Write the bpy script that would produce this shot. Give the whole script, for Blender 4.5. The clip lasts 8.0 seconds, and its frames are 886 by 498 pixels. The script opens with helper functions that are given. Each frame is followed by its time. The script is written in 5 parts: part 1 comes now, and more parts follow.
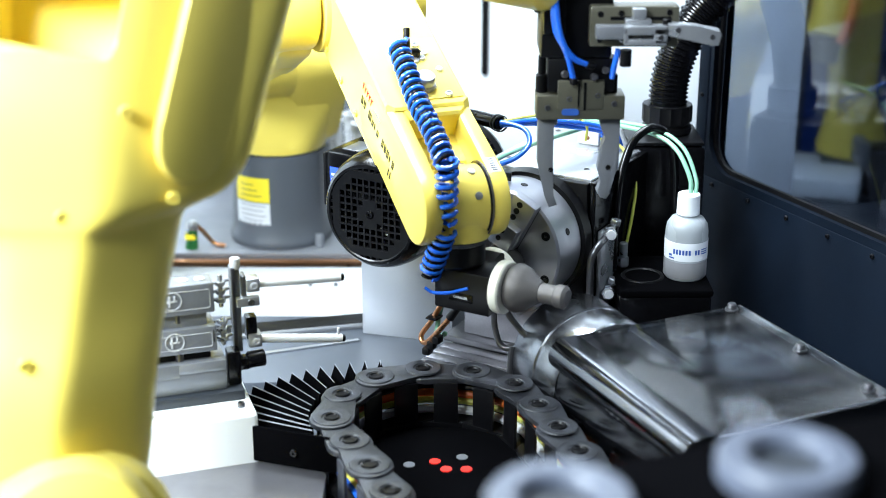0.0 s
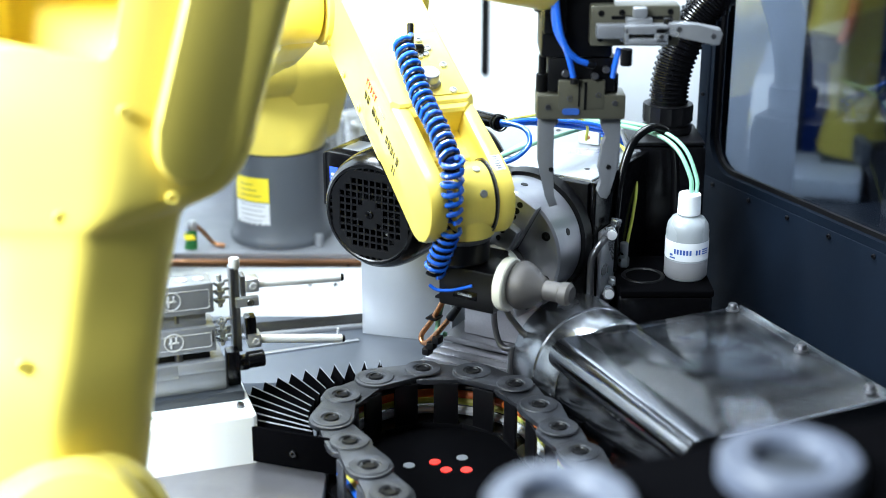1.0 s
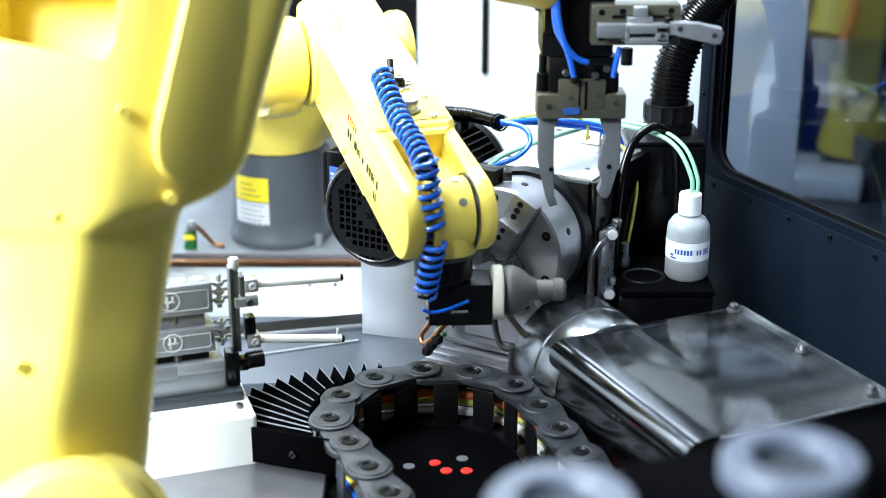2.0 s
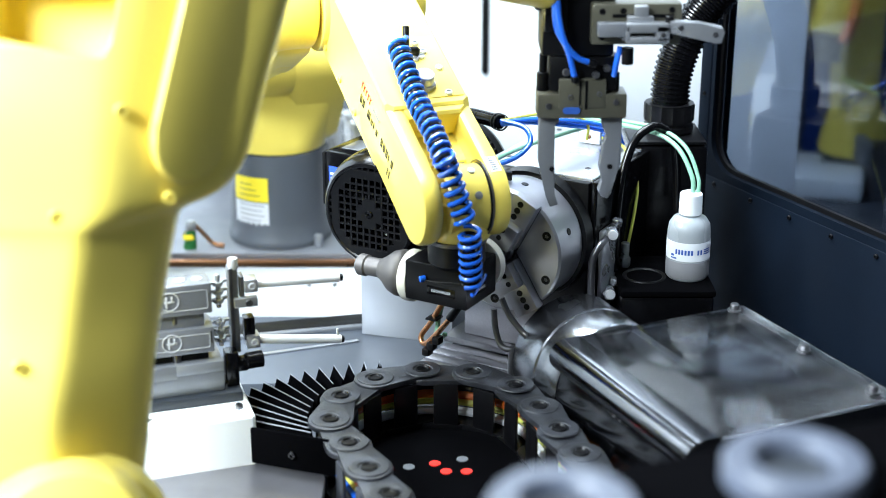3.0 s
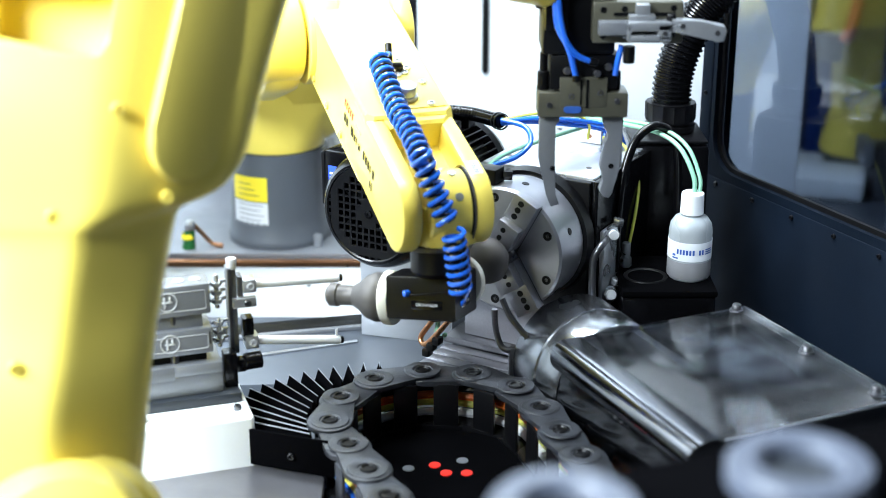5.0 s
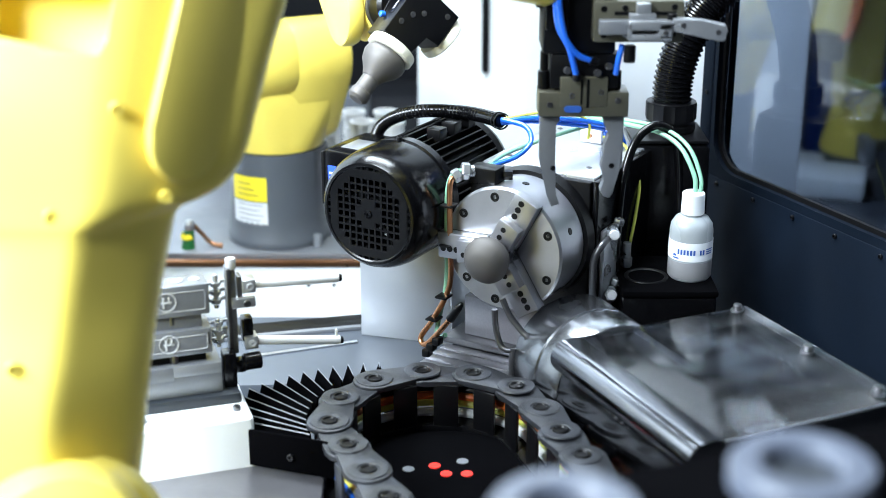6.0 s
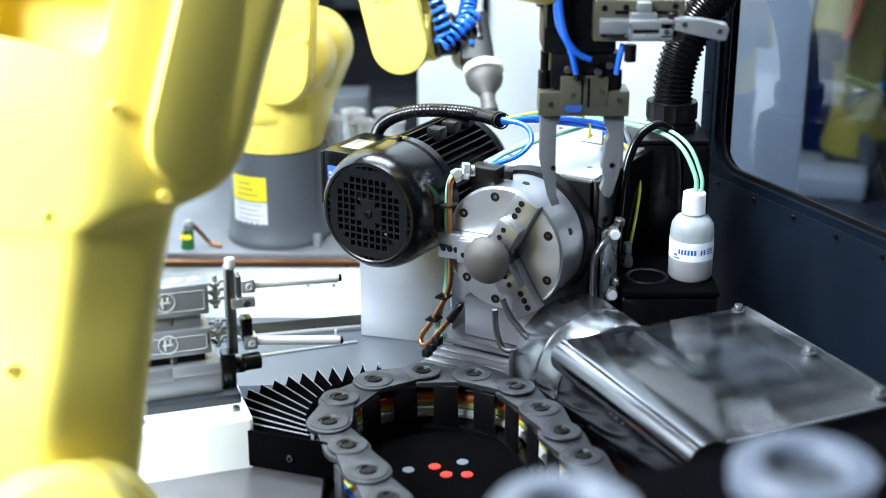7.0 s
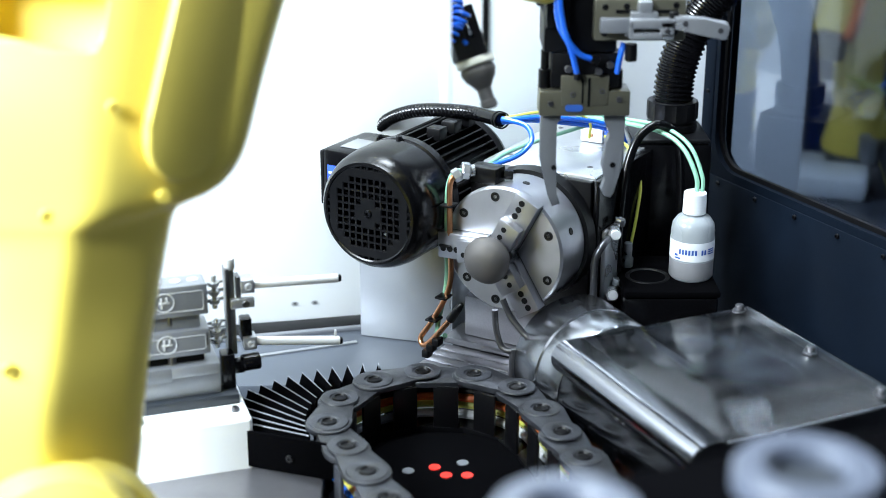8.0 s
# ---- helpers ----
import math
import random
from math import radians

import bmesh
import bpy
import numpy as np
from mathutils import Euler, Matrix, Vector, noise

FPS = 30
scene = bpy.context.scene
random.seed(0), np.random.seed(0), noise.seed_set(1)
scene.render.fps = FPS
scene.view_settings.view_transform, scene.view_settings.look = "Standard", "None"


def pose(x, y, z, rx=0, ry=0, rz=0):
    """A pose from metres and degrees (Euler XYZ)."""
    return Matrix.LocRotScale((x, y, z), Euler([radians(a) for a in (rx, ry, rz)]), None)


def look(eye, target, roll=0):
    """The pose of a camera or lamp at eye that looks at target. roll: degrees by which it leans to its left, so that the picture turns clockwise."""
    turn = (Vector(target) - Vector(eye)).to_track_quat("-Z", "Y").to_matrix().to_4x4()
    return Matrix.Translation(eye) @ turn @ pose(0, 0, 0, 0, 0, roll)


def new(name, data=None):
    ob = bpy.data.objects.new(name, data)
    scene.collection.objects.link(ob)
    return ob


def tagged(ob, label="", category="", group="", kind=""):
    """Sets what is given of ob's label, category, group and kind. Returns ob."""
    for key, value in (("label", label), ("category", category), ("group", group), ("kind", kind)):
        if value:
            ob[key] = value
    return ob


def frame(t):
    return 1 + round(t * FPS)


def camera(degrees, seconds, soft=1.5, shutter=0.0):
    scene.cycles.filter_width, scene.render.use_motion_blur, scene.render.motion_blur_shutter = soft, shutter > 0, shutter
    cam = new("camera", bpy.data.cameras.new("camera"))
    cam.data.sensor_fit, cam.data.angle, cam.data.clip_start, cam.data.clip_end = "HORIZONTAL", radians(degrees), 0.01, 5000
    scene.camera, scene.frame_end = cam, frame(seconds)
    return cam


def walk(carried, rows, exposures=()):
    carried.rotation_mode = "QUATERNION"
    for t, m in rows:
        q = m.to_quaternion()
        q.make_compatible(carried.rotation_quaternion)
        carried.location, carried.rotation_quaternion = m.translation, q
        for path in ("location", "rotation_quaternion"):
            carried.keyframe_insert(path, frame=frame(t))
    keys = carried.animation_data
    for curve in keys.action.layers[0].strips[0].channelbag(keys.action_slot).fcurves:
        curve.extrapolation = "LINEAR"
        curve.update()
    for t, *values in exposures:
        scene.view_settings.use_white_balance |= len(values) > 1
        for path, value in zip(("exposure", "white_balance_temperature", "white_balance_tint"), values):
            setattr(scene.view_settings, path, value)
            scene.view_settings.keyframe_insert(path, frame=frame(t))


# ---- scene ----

# ------------------------------------------------------------------ camera
cam = camera(34, 8.0, soft=0.7, shutter=0.4)
TILT = radians(20)
FORWARD = Vector((0, math.cos(TILT), -math.sin(TILT)))
EYE = Vector((0, 0, 1.6))
walk(cam, [(t, look(EYE + FORWARD * (0.0485 * t / 8), EYE + FORWARD * 3)) for t in (0, 2, 4, 6, 8)])
cam.data.dof.use_dof = True
cam.data.dof.focus_distance = 1.94
cam.data.dof.aperture_fstop = 2.9

# ------------------------------------------------------------------ light
world = bpy.data.worlds.new("world")
scene.world = world
world.use_nodes = True
world.node_tree.nodes["Background"].inputs[0].default_value = (0.78, 0.88, 1.0, 1)
world.node_tree.nodes["Background"].inputs[1].default_value = 0.16
scene.view_settings.exposure = 0.0


def area(name, place, target, sx, sy, watts, colour=(0.80, 0.91, 1.0)):
    lamp = bpy.data.lights.new(name, "AREA")
    lamp.shape, lamp.size, lamp.size_y, lamp.energy, lamp.color = "RECTANGLE", sx, sy, watts, colour
    ob = new(name, lamp)
    ob.matrix_world = look(place, target)
    return ob


area("machine_lamp", (-0.30, 1.55, 2.3), (0.0, 1.9, 0.9), 0.9, 0.16, 21)
area("cell_lamp", (-0.45, 2.30, 2.7), (-0.1, 2.75, 1.0), 1.4, 0.4, 105)
area("hall_lamp_left", (-2.15, 0.1, 2.9), (-0.3, 1.5, 1.1), 2.4, 0.8, 530)


# ------------------------------------------------------------------ materials
def material(name, base, rough=0.5, metal=0.0, grain=0.0, scale=60.0, bump=0.0, wear=0.0, coat=0.0, stretch=None, **more):
    m = bpy.data.materials.new(name)
    m.use_nodes = True
    nt = m.node_tree
    b = nt.nodes["Principled BSDF"]
    b.inputs["Base Color"].default_value = (*base, 1)
    b.inputs["Roughness"].default_value = rough
    b.inputs["Metallic"].default_value = metal
    b.inputs["Coat Weight"].default_value = coat
    b.inputs["Coat Roughness"].default_value = 0.08
    for key, value in more.items():
        b.inputs[key].default_value = value
    if grain or bump or wear:
        co = nt.nodes.new("ShaderNodeTexCoord")
        mp = nt.nodes.new("ShaderNodeMapping")
        nt.links.new(co.outputs["Object"], mp.inputs[0])
        if stretch:
            mp.inputs["Scale"].default_value = stretch
        fine = nt.nodes.new("ShaderNodeTexNoise")
        fine.inputs["Scale"].default_value, fine.inputs["Detail"].default_value = scale * 8, 6
        big = nt.nodes.new("ShaderNodeTexNoise")
        big.inputs["Scale"].default_value, big.inputs["Detail"].default_value = scale / 4, 4
        nt.links.new(mp.outputs[0], fine.inputs["Vector"])
        nt.links.new(co.outputs["Object"], big.inputs["Vector"])
        mix = nt.nodes.new("ShaderNodeMix")
        mix.data_type = "RGBA"
        mix.inputs[6].default_value = (*[c * (1 - grain) for c in base], 1)
        mix.inputs[7].default_value = (*[min(1, c * (1 + grain)) for c in base], 1)
        nt.links.new(fine.outputs[0], mix.inputs[0])
        mix2 = nt.nodes.new("ShaderNodeMix")
        mix2.data_type = "RGBA"
        mix2.inputs[7].default_value = (*[c * (1 - wear) for c in base], 1)
        ramp = nt.nodes.new("ShaderNodeMapRange")
        ramp.inputs[1].default_value, ramp.inputs[2].default_value = 0.45, 0.75
        nt.links.new(big.outputs[0], ramp.inputs[0])
        nt.links.new(ramp.outputs[0], mix2.inputs[0])
        nt.links.new(mix.outputs[2], mix2.inputs[6])
        nt.links.new(mix2.outputs[2], b.inputs["Base Color"])
        rr = nt.nodes.new("ShaderNodeMapRange")
        rr.inputs[3].default_value, rr.inputs[4].default_value = max(0.03, rough * (1 - 0.35)), min(1, rough * 1.35)
        nt.links.new(big.outputs[0], rr.inputs[0])
        nt.links.new(rr.outputs[0], b.inputs["Roughness"])
        if bump:
            bp = nt.nodes.new("ShaderNodeBump")
            bp.inputs["Strength"].default_value, bp.inputs["Distance"].default_value = bump, 0.0006
            nt.links.new(fine.outputs[0], bp.inputs["Height"])
            nt.links.new(bp.outputs[0], b.inputs["Normal"])
    return m


YELLOW = material("yellow_paint", (0.89, 0.71, 0.135), 0.34, 0, 0.03, 30, 0.04, 0.05, 0.1, **{"Specular IOR Level": 0.35})
GREYCAST = material("grey_paint", (0.085, 0.095, 0.11), 0.38, 0, 0.06, 40, 0.12, 0.08, 0.15)
WHITE = material("white_paint", (0.80, 0.83, 0.85), 0.4, 0, 0.02, 30, 0.08, 0.04)
WHITEWALL = material("white_sheet", (0.74, 0.79, 0.82), 0.45, 0, 0.02, 10, 0.03, 0.05)
BLACK = material("black_plastic", (0.0022, 0.0022, 0.0028), 0.36, 0, 0.2, 50, 0.08, 0.2, **{"Specular IOR Level": 0.26})
BLACKGLOSS = material("black_gloss", (0.002, 0.002, 0.0025), 0.21, 0, 0.2, 40, 0.02, 0.1, 0.0, **{"Specular IOR Level": 0.3})
RUBBER = material("rubber", (0.0022, 0.0022, 0.0026), 0.45, 0, 0.25, 60, 0.15, 0.3, **{"Specular IOR Level": 0.22})
STEEL = material("ground_steel", (0.46, 0.465, 0.50), 0.33, 0.9, 0.12, 60, 0.08, 0.18, stretch=(1, 1, 6))
TABLESTEEL = material("table_steel", (0.28, 0.275, 0.295), 0.36, 0.85, 0.14, 60, 0.08, 0.2, stretch=(1, 6, 1))
STEELDARK = material("dark_steel", (0.16, 0.16, 0.17), 0.32, 0.9, 0.15, 50, 0.1, 0.3)
ALU = material("aluminium", (0.44, 0.455, 0.48), 0.3, 0.75, 0.08, 50, 0.1, 0.12)
ALUMATT = material("matt_aluminium", (0.19, 0.20, 0.22), 0.40, 0.4, 0.08, 50, 0.12, 0.15)
SHEET = material("sheet_steel", (0.46, 0.48, 0.51), 0.4, 0.85, 0.06, 30, 0.06, 0.15, stretch=(8, 1, 1))
BRONZE = material("hard_anodised", (0.12, 0.115, 0.085), 0.33, 0.5, 0.1, 50, 0.08, 0.15)
NAVY = material("navy_paint", (0.0022, 0.0048, 0.0098), 0.6, 0, 0.1, 40, 0.25, 0.15, **{"Specular IOR Level": 0.09})
BLUEGREY = material("bluegrey_paint", (0.062, 0.072, 0.089), 0.42, 0, 0.04, 20, 0.08, 0.12)
CHAINMAT = material("chain_plastic", (0.011, 0.012, 0.015), 0.45, 0, 0.7, 110, 0.8, -2.6)
MATTBLACK = material("matt_black", (0.002, 0.002, 0.0024), 0.8, 0, 0.3, 60, 0.2, 0.2, **{"Specular IOR Level": 0.0})
NAVYGREY = material("bluegrey_plinth", (0.014, 0.018, 0.024), 0.5, 0, 0.1, 40, 0.25, 0.15)
PALECAST = material("pale_cast", (0.42, 0.43, 0.45), 0.4, 0.1, 0.05, 40, 0.08, 0.08)
BLUE = material("blue_hose", (0.015, 0.135, 0.72), 0.22, 0, 0.03, 30, 0, 0.05, 0.4)
GREENHOSE = material("pale_green_hose", (0.20, 0.42, 0.29), 0.35, 0, 0.03, 30, 0, 0.05)
YELLOWHOSE = material("yellow_hose", (0.62, 0.62, 0.10), 0.35, 0, 0.03, 30, 0, 0.05)
COPPER = material("copper", (0.50, 0.24, 0.12), 0.3, 1.0, 0.1, 40, 0.05, 0.3)
PLUGGREEN = material("plug_green", (0.02, 0.16, 0.04), 0.4, 0, 0.05, 40, 0, 0.1)
ROD = material("satin_rod", (0.76, 0.77, 0.79), 0.35, 0.25, 0.04, 40, 0.03, 0.06)
ORANGE = material("orange_cable", (0.75, 0.16, 0.02), 0.4, 0, 0.05, 40, 0, 0.1)
RED = material("red_plastic", (0.75, 0.03, 0.02), 0.4, 0, 0.03, 40, 0, 0.1)
BOTTLE = material("translucent_bottle", (0.29, 0.315, 0.33), 0.28, 0, 0.03, 30, 0, 0.05, 0.1)
PAPER = material("white_label", (0.70, 0.72, 0.75), 0.5, 0, 0.02, 30, 0, 0.03)
YLABEL = material("yellow_label", (0.85, 0.68, 0.03), 0.45, 0, 0.03, 30, 0, 0.04)
INKBLUE = material("blue_ink", (0.02, 0.08, 0.33), 0.5)
INK = material("black_ink", (0.02, 0.02, 0.02), 0.5)
INKRED = material("red_ink", (0.7, 0.05, 0.03), 0.5)
IVORY = material("ivory_plastic", (0.72, 0.70, 0.60), 0.35, 0, 0.03, 30, 0, 0.06)
BLUR = material("satin_steel", (0.13, 0.122, 0.118), 0.6, 0.7, 0.06, 30, 0.05, 0.1)
HALLGREY = material("hall_grey", (0.16, 0.17, 0.19), 0.6, 0, 0.05, 5, 0, 0.15)
RINGGREY = material("grey_polymer", (0.072, 0.083, 0.112), 0.4, 0, 0.03, 30, 0, 0.06)
# near-black base puts the darkness of the unlit hall into the colour
UNLITHALL = material("unlit_hall", (0.012, 0.014, 0.02), 0.7, 0, 0.2, 10, 0, 0.2)


# ------------------------------------------------------------------ mesh helpers
def thing(name, m, label, category, group="", kind=""):
    ob = new(name)
    ob.empty_display_size = 0.02
    ob.matrix_world = m
    return tagged(ob, label, category, group, kind)


def finish(bm, name, mat, smooth=True):
    me = bpy.data.meshes.new(name)
    bmesh.ops.recalc_face_normals(bm, faces=bm.faces)
    if smooth:
        for f in bm.faces:
            f.smooth = True
        for e in bm.edges:
            if len(e.link_faces) == 2 and e.calc_face_angle(0) > 0.6:
                e.smooth = False
    bm.to_mesh(me)
    bm.free()
    for one in (mat if isinstance(mat, (list, tuple)) else [mat]):
        me.materials.append(one)
    return me


def part(name, bm, mat, parent, label="", m=None):
    ob = new(name, finish(bm, name, mat))
    ob.parent = parent
    if m is not None:
        ob.matrix_basis = m
    return tagged(ob, label)


def solo(name, bm, mat, label, category, group="", kind="", m=None):
    ob = new(name, finish(bm, name, mat))
    if m is not None:
        ob.matrix_basis = m
    return tagged(ob, label, category, group, kind)


def add_box(bm, lo, hi, bevel=0.002, m=None, segments=2):
    c = [(a + b) / 2 for a, b in zip(lo, hi)]
    s = [abs(b - a) for a, b in zip(lo, hi)]
    made = bmesh.ops.create_cube(bm, size=1, matrix=Matrix.Translation(c) @ Matrix.Diagonal((*s, 1)))
    vs = made["verts"]
    bevel = min(bevel, min(s) * 0.45)
    if bevel > 0:
        es = list({e for v in vs for e in v.link_edges})
        r = bmesh.ops.bevel(bm, geom=vs + es, offset=bevel, segments=segments, affect="EDGES", profile=0.5)
        vs = list({v for f in r["faces"] for v in f.verts} | {v for v in vs if v.is_valid})
        seen, stack = set(vs), list(vs)
        while stack:
            for e in stack.pop().link_edges:
                for v in e.verts:
                    if v not in seen:
                        seen.add(v)
                        stack.append(v)
        vs = list(seen)
    if m is not None:
        bmesh.ops.transform(bm, matrix=m, verts=vs)
    return bm


def box(lo, hi, bevel=0.002, m=None, segments=2):
    return add_box(bmesh.new(), lo, hi, bevel, m, segments)


def turn_to(axis):
    return Vector(axis).normalized().to_track_quat("Z", "Y").to_matrix().to_4x4()


def add_lathe(bm, profile, n=40, m=None, shut=True):
    """Revolves (radius, height) pairs round z."""
    rings = []
    for r, h in profile:
        if r < 1e-6:
            rings.append([bm.verts.new((0, 0, h))])
        else:
            rings.append([bm.verts.new((r * math.cos(2 * math.pi * i / n), r * math.sin(2 * math.pi * i / n), h)) for i in range(n)])
    for a, b in zip(rings, rings[1:]):
        for i in range(n):
            j = (i + 1) % n
            if len(a) == 1 and len(b) == 1:
                continue
            if len(a) == 1:
                bm.faces.new((a[0], b[j], b[i]))
            elif len(b) == 1:
                bm.faces.new((a[i], a[j], b[0]))
            else:
                bm.faces.new((a[i], a[j], b[j], b[i]))
    if shut:
        for ring, flip in ((rings[0], True), (rings[-1], False)):
            if len(ring) > 1:
                bm.faces.new(ring[::-1] if flip else ring)
    if m is not None:
        bmesh.ops.transform(bm, matrix=m, verts=[v for r in rings for v in r])
    return bm


def lathe(profile, n=40, m=None, shut=True):
    return add_lathe(bmesh.new(), profile, n, m, shut)


def add_rod(bm, a, b, r, n=20, bevel=0.0008, r2=None):
    a, b = Vector(a), Vector(b)
    h = (b - a).length
    r2 = r if r2 is None else r2
    c = min(bevel, r * 0.4, r2 * 0.4, h * 0.3)
    return add_lathe(bm, [(r - c, 0), (r, c), (r2, h - c), (r2 - c, h)], n, Matrix.Translation(a) @ turn_to(b - a))


def rod(a, b, r, n=20, bevel=0.0008, r2=None):
    return add_rod(bmesh.new(), a, b, r, n, bevel, r2)


def add_prism(bm, outline, z0, z1, bevel=0.0, m=None, segments=2):
    """A plate: the outline in x and y, from height z0 to z1, with its rims rounded."""
    low = [bm.verts.new((x, y, z0)) for x, y in outline]
    top = [bm.verts.new((x, y, z1)) for x, y in outline]
    n = len(outline)
    faces = [bm.faces.new(low[::-1]), bm.faces.new(top)]
    sides = [bm.faces.new((low[i], low[(i + 1) % n], top[(i + 1) % n], top[i])) for i in range(n)]
    vs = low + top
    if bevel > 0:
        es = [e for f in faces for e in f.edges]
        r = bmesh.ops.bevel(bm, geom=es, offset=bevel, segments=segments, affect="EDGES", profile=0.5)
        seen = {v for f in r["faces"] for v in f.verts} | {v for v in vs if v.is_valid}
        stack = list(seen)
        while stack:
            for e in stack.pop().link_edges:
                for v in e.verts:
                    if v not in seen:
                        seen.add(v)
                        stack.append(v)
        vs = list(seen)
    if m is not None:
        bmesh.ops.transform(bm, matrix=m, verts=vs)
    return bm


def prism(outline, z0, z1, bevel=0.0, m=None, segments=2):
    return add_prism(bmesh.new(), outline, z0, z1, bevel, m, segments)


def smooth_path(points, steps=8):
    pts = [Vector(p) for p in points]
    pts = [pts[0] * 2 - pts[1]] + pts + [pts[-1] * 2 - pts[-2]]
    out = []
    for p0, p1, p2, p3 in zip(pts, pts[1:], pts[2:], pts[3:]):
        for k in range(steps):
            t = k / steps
            out.append(0.5 * (2 * p1 + (p2 - p0) * t + (2 * p0 - 5 * p1 + 4 * p2 - p3) * t * t + (3 * p1 - p0 - 3 * p2 + p3) * t ** 3))
    out.append(pts[-2])
    return out


def add_tube(bm, points, r, n=10, steps=8, radius_at=None):
    """A round tube along a smooth line through the points."""
    path = smooth_path(points, steps) if steps > 1 else [Vector(p) for p in points]
    rings, side = [], None
    for i, p in enumerate(path):
        d = (path[min(i + 1, len(path) - 1)] - path[max(i - 1, 0)]).normalized()
        if side is None:
            side = d.orthogonal().normalized()
        side = (side - d * side.dot(d)).normalized()
        up = d.cross(side)
        rr = r if radius_at is None else radius_at(i, len(path))
        rings.append([bm.verts.new(p + rr * (side * math.cos(2 * math.pi * k / n) + up * math.sin(2 * math.pi * k / n))) for k in range(n)])
    for a, b in zip(rings, rings[1:]):
        for i in range(n):
            bm.faces.new((a[i], a[(i + 1) % n], b[(i + 1) % n], b[i]))
    bm.faces.new(rings[0][::-1])
    bm.faces.new(rings[-1])
    return bm


def tube(points, r, n=10, steps=8, radius_at=None):
    return add_tube(bmesh.new(), points, r, n, steps, radius_at)


def hex_nut(bm, place, axis, r, h):
    return add_lathe(bm, [(r * 0.9, 0), (r, h * 0.12), (r, h * 0.88), (r * 0.9, h)], 6, Matrix.Translation(place) @ turn_to(axis))


def cap_screw(bm, place, axis, r=0.003, h=0.003):
    """A socket-head screw, its head out of the surface along axis."""
    m = Matrix.Translation(place) @ turn_to(axis)
    add_lathe(bm, [(r, 0), (r, h * 0.8), (r * 0.88, h), (r * 0.5, h), (r * 0.5, h * 0.3), (0, h * 0.3)], 16, m)
    return bm


def capsule(ax, ay, ra, bx, by, rb, n=14):
    """The outline round two circles."""
    a, b = Vector((ax, ay)), Vector((bx, by))
    d = b - a
    base = math.atan2(d.y, d.x)
    off = math.acos(max(-1, min(1, (ra - rb) / d.length)))
    out = []
    for k in range(n + 1):
        t = base + off + (2 * math.pi - 2 * off) * k / n
        out.append((ax + ra * math.cos(t), ay + ra * math.sin(t)))
    for k in range(n + 1):
        t = base - off + 2 * off * k / n
        out.append((bx + rb * math.cos(t), by + rb * math.sin(t)))
    return out


def text_bm(words, size):
    """Flat letters, centred on the origin in x and y, facing +z."""
    cu = bpy.data.curves.new("letters", "FONT")
    cu.body, cu.size, cu.align_x, cu.align_y, cu.extrude = words, size, "CENTER", "CENTER", 0.0002
    ob = new("letters", cu)
    me = bpy.data.meshes.new_from_object(ob.evaluated_get(bpy.context.evaluated_depsgraph_get()))
    bm = bmesh.new()
    bm.from_mesh(me)
    bpy.data.objects.remove(ob)
    bpy.data.curves.remove(cu)
    bpy.data.meshes.remove(me)
    return bm


def basis(place, x, z):
    """A pose at place with its x axis near x and its z axis along z."""
    z = Vector(z).normalized()
    y = z.cross(Vector(x)).normalized()
    x = y.cross(z)
    m = Matrix((x, y, z)).transposed().to_4x4()
    return Matrix.Translation(place) @ m


# ------------------------------------------------------------------ the hall and the machine's shell
solo("floor", box((-5, -4, -0.1), (5, 6, 0), 0), GREYCAST, "dark grey coated factory floor", "floor", kind="structure")
for n, lo, hi in (("wall_south", (-5, -4.1, 0), (5, -4, 4.2)), ("wall_north", (-5, 6, 0), (5, 6.1, 4.2)),
                  ("wall_west", (-5.1, -4, 0), (-5, 6, 4.2)), ("wall_far_east", (5, -4, 0), (5.1, 6, 4.2))):
    solo(n, box(lo, hi, 0), HALLGREY, "plain pale factory hall wall", "wall", kind="structure")
solo("ceiling", box((-5, -4, 4.2), (5, 6, 4.3), 0), HALLGREY, "plain pale factory hall ceiling", "ceiling", kind="structure")

solo("machine_bed", box((-0.95, 1.36, 0.02), (0.75, 2.16, 0.70), 0.004), BLUEGREY, "blue-grey painted machine bed", "bed", kind="structure")
# inclined trough between bed and door
tr = bmesh.new()
add_prism(tr, [(-0.9, 1.80), (0.25, 1.86), (0.25, 2.10), (-0.9, 2.0)], 0.70, 0.735, 0.003)
solo("trough_plate", tr, BLUEGREY, "blue-grey painted sheet metal trough", "trim", kind="structure")
solo("door_rail", box((-0.9, -0.007, 0), (0.004, 0.0, 0.003), 0.0008), ALU, "bright aluminium trough edge", "trim", kind="structure", m=pose(-0.13, 1.98, 0.735, 0, 0, 20))
solo("door_guide", box((-0.9, -0.016, 0), (0.25, 0.02, 0.005), 0.001), RUBBER, "dark steel door guide", "trim", kind="structure", m=pose(-0.13, 2.052, 0.735, 0, 0, 13))
solo("door_track", box((-0.9, -0.03, 0), (0.25, -0.02, 0.006), 0.001), ALUMATT, "grey sliding door track", "trim", kind="structure", m=pose(-0.13, 2.052, 0.735, 0, 0, 13))

